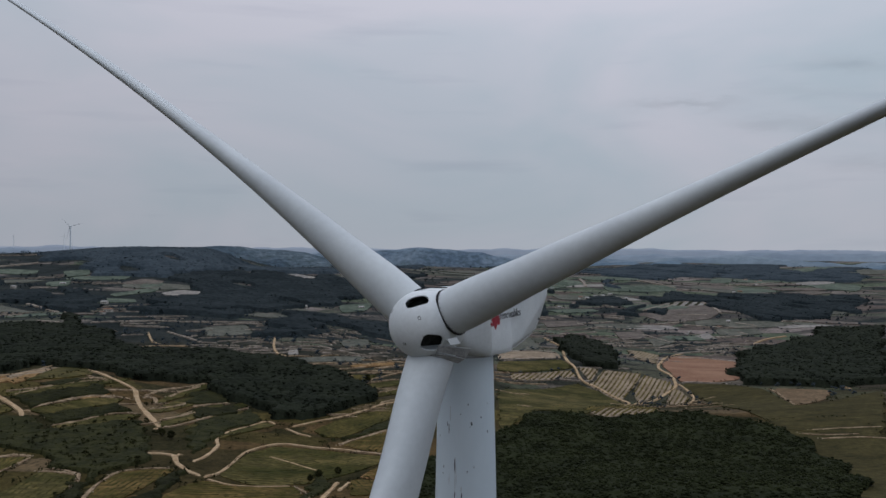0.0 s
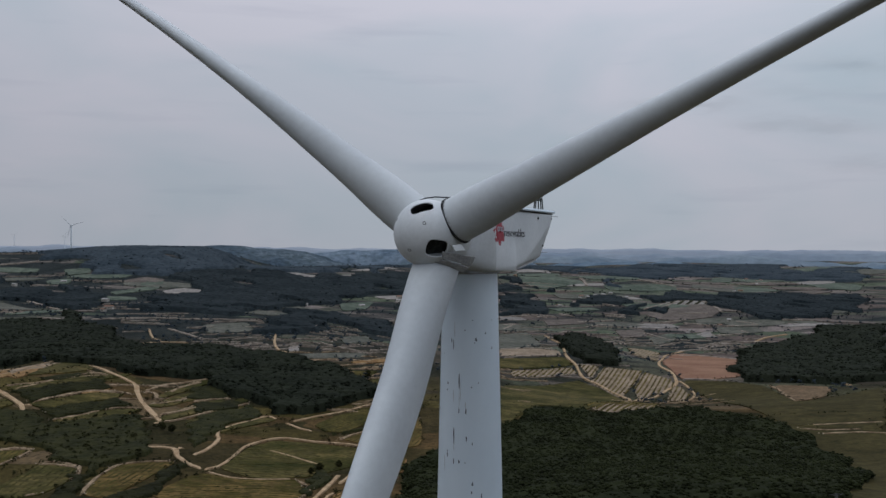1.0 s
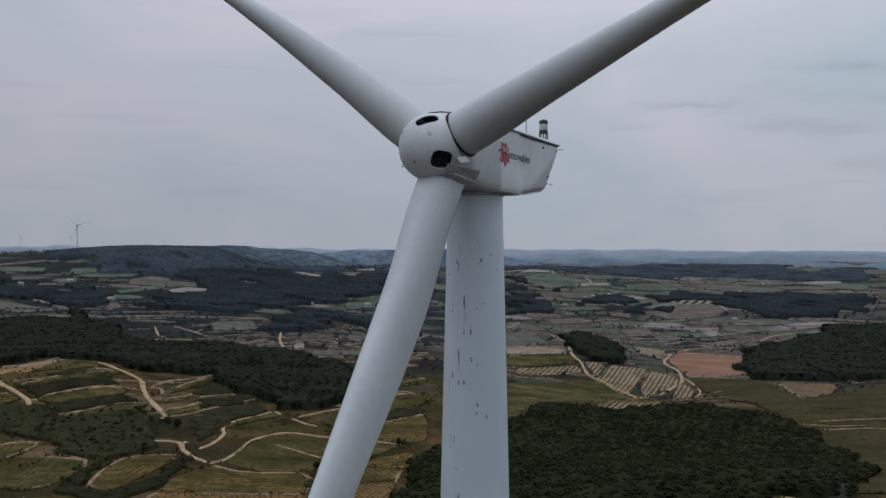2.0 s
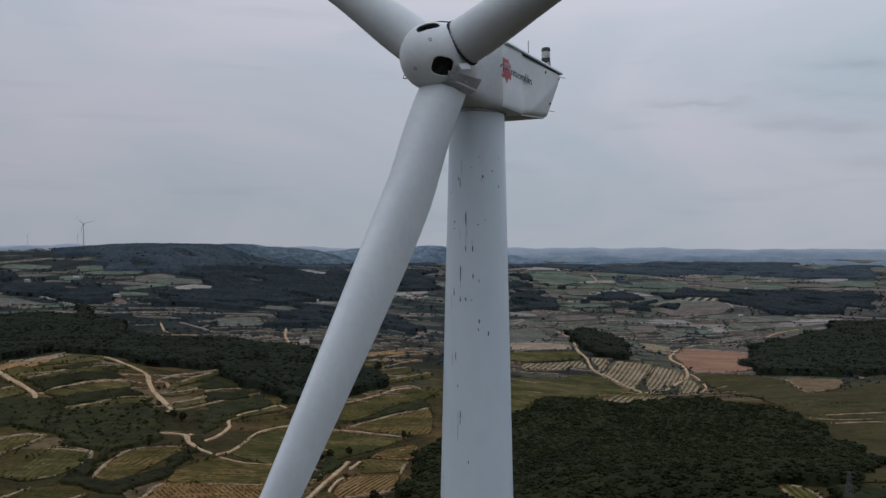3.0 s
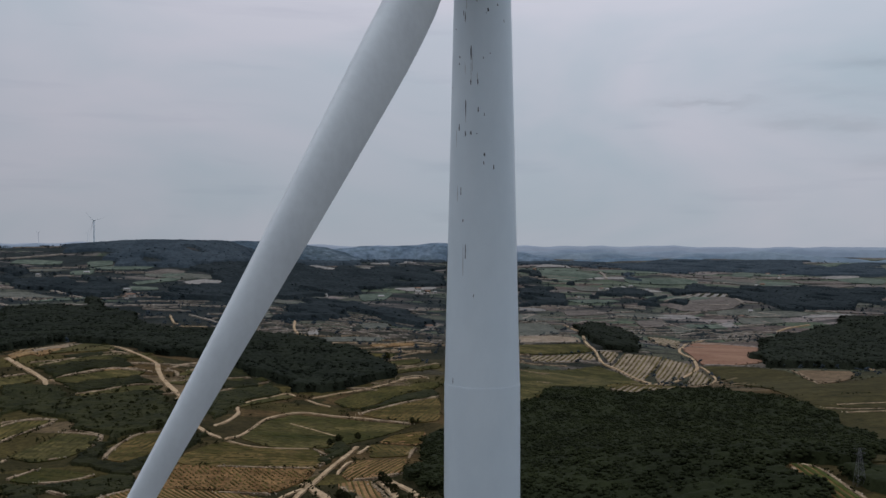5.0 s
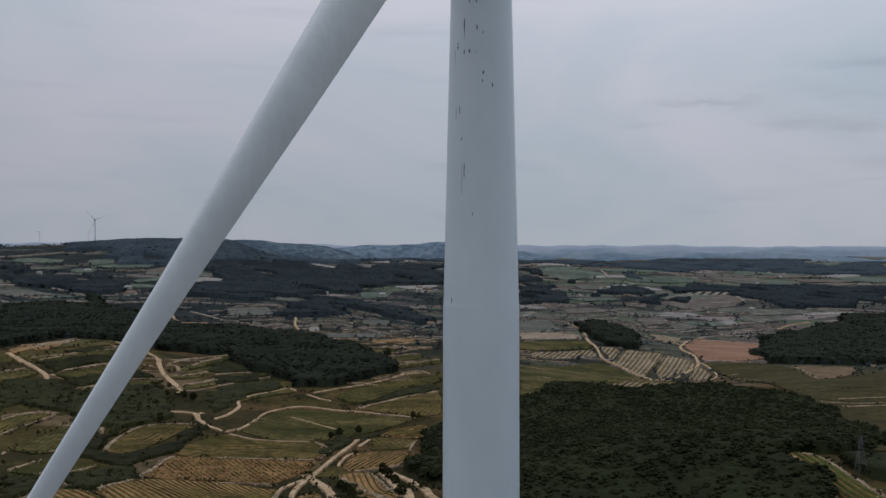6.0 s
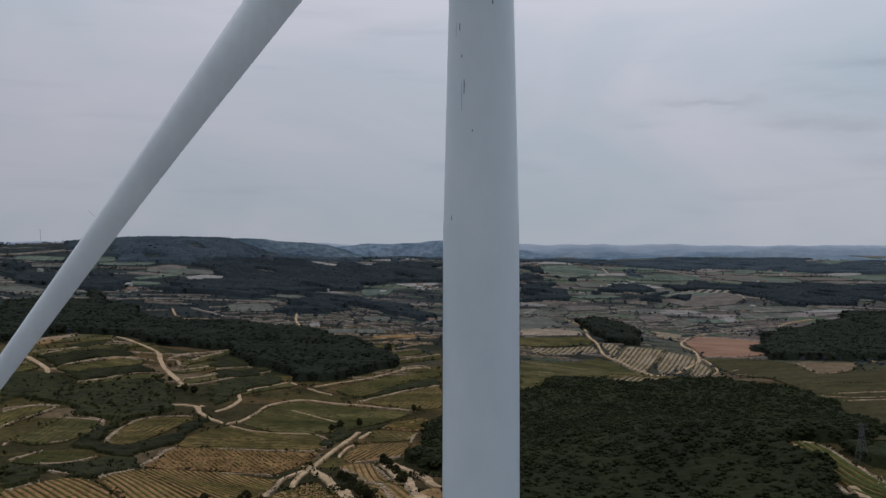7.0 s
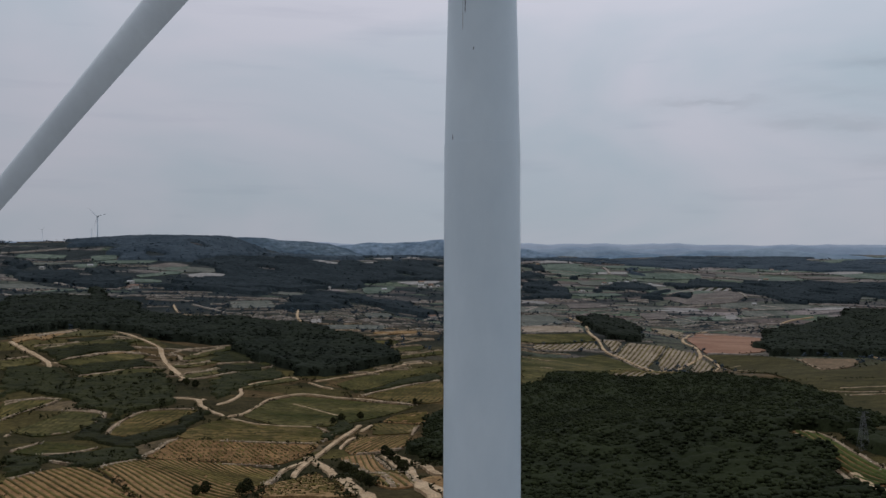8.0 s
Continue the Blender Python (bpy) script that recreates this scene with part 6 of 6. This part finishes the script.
def build_logo():
    """A red splash of petals and a dark word beside it."""
    at = nac(0.44, 1.83, 77.98)
    across, out = -FORE, SIDE

    def on_flank(p, proud):
        """The place on the curved cover beside p, that far proud of it."""
        f = p.dot(FORE)
        return nac(f, float(np.interp(f, [-0.4, 0.88, 1.02, 1.25, 1.75], [1.875, 1.82, 1.68, 1.38, 1.05])) + proud, p.z)

    bm = bmesh.new()
    for a, out_by, long, wide in ((75, 0.04, 0.40, 0.13), (135, 0.06, 0.50, 0.14), (20, 0.06, 0.40, 0.13), (180, 0.05, 0.48, 0.14), (268, 0.05, 0.66, 0.14), (312, 0.06, 0.58, 0.15), (228, 0.05, 0.62, 0.16)):
        d = across * math.cos(radians(a)) + UP * math.sin(radians(a))
        e = across * -math.sin(radians(a)) + UP * math.cos(radians(a))
        ring = [at + d * (out_by + long * (0.5 - 0.5 * math.cos(t))) + e * (1.3 * wide * math.sin(t) * (1 + 0.35 * math.cos(t))) for t in (2 * math.pi * j / 20 for j in range(20))]
        loft(bm, [[on_flank(p, -0.1) for p in ring], [on_flank(p, 0.012 + 0.00002 * a) for p in ring]])
    bmesh.ops.create_cube(bm, size=0.2, matrix=Matrix.Translation(on_flank(at, -0.085)))
    part("emblem", bm, M_RED, turbine, "red petal-shaped emblem on the nacelle side")
    for k in range(3):
        bm = bmesh.new()
        ring = [at + across * (-0.2 + 0.2 * k + 0.085 * math.cos(t)) + UP * (0.08 + 0.1 * math.sin(t)) for t in (2 * math.pi * j / 16 for j in range(16))]
        tube(bm, [on_flank(p, 0.02) for p in ring + ring[:1]], 0.02, 6)
        part("emblem_mark", bm, M_WHITE, turbine, "small white ring mark on the red emblem")
    curve = bpy.data.curves.new("word", "FONT")
    curve.body, curve.size, curve.extrude, curve.offset = "renewables", 0.60, 0.012, -0.011
    tmp = new("word_outline", curve)
    bpy.context.view_layer.update()
    me = bpy.data.meshes.new_from_object(tmp.evaluated_get(bpy.context.evaluated_depsgraph_get()))
    bpy.data.objects.remove(tmp)
    me.materials.clear()
    me.materials.append(M_INK)
    m = Matrix((across, UP, out)).transposed().to_4x4()
    m.translation = nac(0.05, 1.885, 77.72)
    me.transform(m)
    word = new("lettering", me)
    word.parent = turbine
    tagged(word, "dark grey lettering reading renewables")


build_logo()


def build_spinner():
    """The hub's rounded cover, with two torn openings in it."""
    bm = bmesh.new()
    rings = []
    n, m = 300, 115
    for k in range(m + 1):
        if k <= 80:
            t = (k + 0.3) / 80.3 * math.pi / 2
            r, z = 1.45 * math.sin(t), 0.45 + 1.45 * math.cos(t)
        else:
            t = (k - 80) / 35
            r, z = 1.45 - 0.20 * t * t, 0.45 - 1.9 * t
        rings.append([Vector((r * math.cos(a), r * math.sin(a), z)) for a in (2 * math.pi * j / n for j in range(n))])
    rows = loft(bm, rings, cap=False)
    bm.faces.new(rows[0])
    cut = []
    for f in bm.faces:
        c = f.calc_center_median()
        v = c - Vector((0, 0, 0.45))
        for mid, along, half_a, half_b in ((Vector((0.22, 1.02, 1.00)), Vector((0.82, 0.28, -0.48)), 0.50, 0.29), (Vector((0.93, -0.74, 0.86)), Vector((0.66, -0.10, -0.75)), 0.47, 0.40)):
            out = mid.normalized()
            along = (along - out * along.dot(out)).normalized()
            d = v - mid
            if v.dot(out) > 0.9 and abs(d.dot(along) / half_a) ** 3 + abs(d.dot(out.cross(along)) / half_b) ** 3 < 1:
                cut.append(f)
    bmesh.ops.delete(bm, geom=cut, context="FACES")
    bm.transform(ROTOR)
    hub = part("hub_cover", bm, M_NACELLE, turbine, "rounded grey-white hub cover with torn openings", smooth=60)
    thick = hub.modifiers.new("thickness", "SOLIDIFY")
    thick.thickness, thick.offset = 0.06, -1
    bm = bmesh.new()
    loft(bm, [[Vector((r * math.cos(a), r * math.sin(a), z)) for a in (2 * math.pi * j / 48 for j in range(48))] for r, z in ((0.25, 1.0), (0.8, 0.85), (1.12, 0.3), (1.15, -0.3), (1.0, -1.6))])
    bm.transform(ROTOR)
    part("hub_casting", bm, M_DARK, hub, "dark iron hub casting", smooth=50)
    for x, y in ((0.53, 0.32), (-0.19, -0.79), (-1.0, 0.55)):
        z = 0.45 + math.sqrt(max(0.02, 1.45 ** 2 - x * x - y * y))
        nrm = Vector((x, y, z - 0.45)).normalized()
        bm = bmesh.new()
        mt = Matrix.Translation(Vector((x, y, z)) - nrm * 0.03) @ nrm.to_track_quat("Z", "Y").to_matrix().to_4x4()
        loft(bm, [[mt @ Vector((r * math.cos(a), r * math.sin(a) * 0.8, h)) for a in (2 * math.pi * j / 16 for j in range(16))] for r, h in ((0.085, 0.0), (0.085, 0.034), (0.06, 0.036), (0.05, 0.02))])
        bm.transform(ROTOR)
        part("lifting_socket", bm, M_DARK, hub, "small dark bolt socket")
    # bent hand rail over the top and a small loop on the far side
    bm = bmesh.new()
    tube(bm, [ROTOR @ Vector(p) for p in ((-0.40, 1.20, 0.55), (-0.38, 1.42, 0.5), (-0.2, 1.50, 0.45), (0.2, 1.58, 0.2), (0.77, 1.59, -0.3), (0.8, 1.3, -0.4))], 0.028)
    part("hand_rail", bm, M_RUBBER, hub, "thin bent dark hand rail")
    bm = bmesh.new()
    tube(bm, [ROTOR @ Vector(p) for p in ((-1.25, -0.55, 0.3), (-1.58, -0.58, 0.2), (-1.62, -0.72, 0.2), (-1.2, -0.78, 0.3))], 0.022)
    part("rail_loop", bm, M_RUBBER, hub, "small dark metal loop")
    # loose cover plates hanging below the side blade
    def plate(name, corners, label):
        b = bmesh.new()
        pts = [ROTOR @ Vector(c) for c in corners]
        nrm = (pts[1] - pts[0]).cross(pts[-1] - pts[0]).normalized()
        loft(b, [pts, [p - nrm * 0.07 for p in pts]])
        bmesh.ops.bevel(b, geom=b.edges[:], offset=0.012, segments=1, affect="EDGES")
        # the hanging panels take the grey that has their shade painted in
        part(name, b, M_NACELLE if "white" in label else M_PANEL, hub, label)

    plate("loose_panel", [(0.98, -0.80, 0.98), (1.92, -0.96, -0.32), (1.68, -1.36, -0.36), (0.93, -1.06, 0.84)], "broken loose cover panel")
    plate("loose_panel", [(0.90, -1.10, 0.82), (1.64, -1.40, -0.38), (1.34, -1.60, -0.30), (0.74, -1.24, 0.70)], "broken loose cover panel")
    plate("loose_panel", [(1.36, -0.56, 0.85), (1.63, -0.49, 0.50), (1.80, -0.75, 0.45), (1.50, -0.82, 0.80)], "small torn white bracket")
    bm = bmesh.new()
    tube(bm, [ROTOR @ Vector(p) for p in ((0.62, -1.25, 0.85), (0.9, -1.33, 0.62), (1.25, -1.33, 0.2))], 0.03)
    part("torn_edge_strip", bm, M_STEEL, hub, "bright torn metal edge strip")
    return hub


def aerofoil(t):
    """Outline of a thick aerofoil, from the trailing edge round the nose: places along and across the chord."""
    x = 0.5 * (1 + math.cos(t))
    y = 5 * (0.2969 * math.sqrt(x) - 0.126 * x - 0.3516 * x ** 2 + 0.2843 * x ** 3 - 0.1036 * x ** 4)
    return x, math.copysign(y, math.sin(t)) if abs(math.sin(t)) > 1e-6 else 0.0


def build_blade(angle, lean, bend, bolts=False, sag=0.0, sweep=0.0, pitch=0.0, slim=(1, 1, 1, 1), setback=0.0):
    """One feathered blade: its leading edge faces the wind, its chord lies along the shaft."""
    a = radians(angle)
    flat = SIDE * math.cos(a) + RISE * math.sin(a)
    edge = RISE * math.cos(a) - SIDE * math.sin(a)
    reach = 1 / math.sqrt(1 + lean * lean)

    def axis_at(s):
        """The pitch axis: out of the hub with a cone or lean, bent and sagging outwards to fit the camera's view."""
        return HUB - AXIS * setback + (flat + AXIS * lean) * (s * reach) + AXIS * (bend * (s / 40) ** 2) + edge * (sweep * (s / 40) ** 2) - RISE * (sag * (max(0.0, s) / 38) ** 2)

    def frame_at(s):
        span = (axis_at(s + 0.05) - axis_at(s - 0.05)).normalized()
        back = -(AXIS - span * AXIS.dot(span)).normalized()
        return span, back, span.cross(back)

    span, back, across = frame_at(1.0)
    stations = [1.22, 1.3, 1.5, 2.2, 3.0, 3.8, 4.6, 5.5, 6.5, 7.5, 9, 11, 13, 15, 17, 19, 21, 23, 25, 27, 29, 31, 33, 35, 36.5, 37.6, 38.3, 38.6]
    rings = []
    for s in stations:
        form = min(1, max(0, (s - 2.6) / 5.5))
        form = form * form * (3 - 2 * form)
        near = s + np.linspace(-1, 1, 9) * min(4.0, max(0.0, s - 1.3), 38.6 - s)
        part_of = np.interp(near, [0, 3, 6, 14, 22, 30], [1, 1, *slim])
        chord = (np.interp(near, [0, 3, 5, 8, 14, 22, 30, 36, 38, 38.6], [2.0, 2.0, 2.35, 2.75, 2.25, 1.65, 1.15, 0.78, 0.45, 0.1]) * part_of).mean()
        thick = (np.interp(near, [0, 3, 5, 8, 14, 22, 30, 36, 38, 38.6], [2.0, 2.0, 1.72, 1.30, 0.78, 0.45, 0.25, 0.13, 0.07, 0.02]) * part_of).mean()
        twist = radians(np.interp(s, [0, 6, 14, 38], [14, 14, 7, 0]) + pitch)
        _, back, across = frame_at(s)
        cd, cn = back * math.cos(twist) + across * math.sin(twist), across * math.cos(twist) - back * math.sin(twist)
        mid = axis_at(s)
        ring = []
        for k in range(40):
            t = 2 * math.pi * k / 40
            x, y = aerofoil(t)
            px = (1 - form) * 0.5 * chord * math.cos(t) + form * (x - 0.32) * chord
            py = (1 - form) * 0.5 * thick * math.sin(t) + form * y * thick
            ring.append(mid + cd * px + cn * py)
        rings.append(ring)
    bm = bmesh.new()
    loft(bm, rings)
    span, back, across = frame_at(1.0)
    blade = part("blade", bm, M_BLADE, turbine, "long slender grey-white rotor blade", smooth=50)
    # root sleeve, seal and bolts
    def band(name, rows, material, label):
        b = bmesh.new()
        loft(b, [[HUB + span * s + r * (back * math.cos(t) + across * math.sin(t)) for t in (2 * math.pi * k / 48 for k in range(48))] for s, r in rows])
        part(name, b, material, blade, label, smooth=40)

    if not bolts:
        return blade
    band("root_seal", ((1.27, 1.0), (1.28, 1.05), (1.37, 1.05), (1.38, 1.0)), M_RUBBER, "dark seal ring")
    bolt = None
    for k in range(30):
        t = 2 * math.pi * k / 30
        p = HUB + span * 1.42 + 1.01 * (back * math.cos(t) + across * math.sin(t))
        if bolt is None:
            b = bmesh.new()
            loft(b, [[Vector((0.024 * math.cos(q), 0.024 * math.sin(q), z)) for q in (math.pi * j / 3 for j in range(6))] for z in (-0.07, 0.02)])
            bolt = part("root_bolt", b, M_STEEL, blade)
            ob = bolt
        else:
            ob = new("root_bolt", bolt.data)
            ob.parent = blade
        ob.matrix_basis = Matrix.Translation(p) @ span.to_track_quat("Z", "Y").to_matrix().to_4x4()
    return blade


build_spinner()
build_blade(24.8, 0.07, 0.7, bolts=True, sag=0.8)
build_blade(142.5, 0.07, 0.7, sag=3.4)
# lowest blade: lean, sweep, twist, taper and setback fitted to the camera's view
build_blade(-85.5, 0.79, -1.0, sweep=-2.0, pitch=7.3, slim=(0.86, 0.89, 0.80, 0.53), setback=1.35)
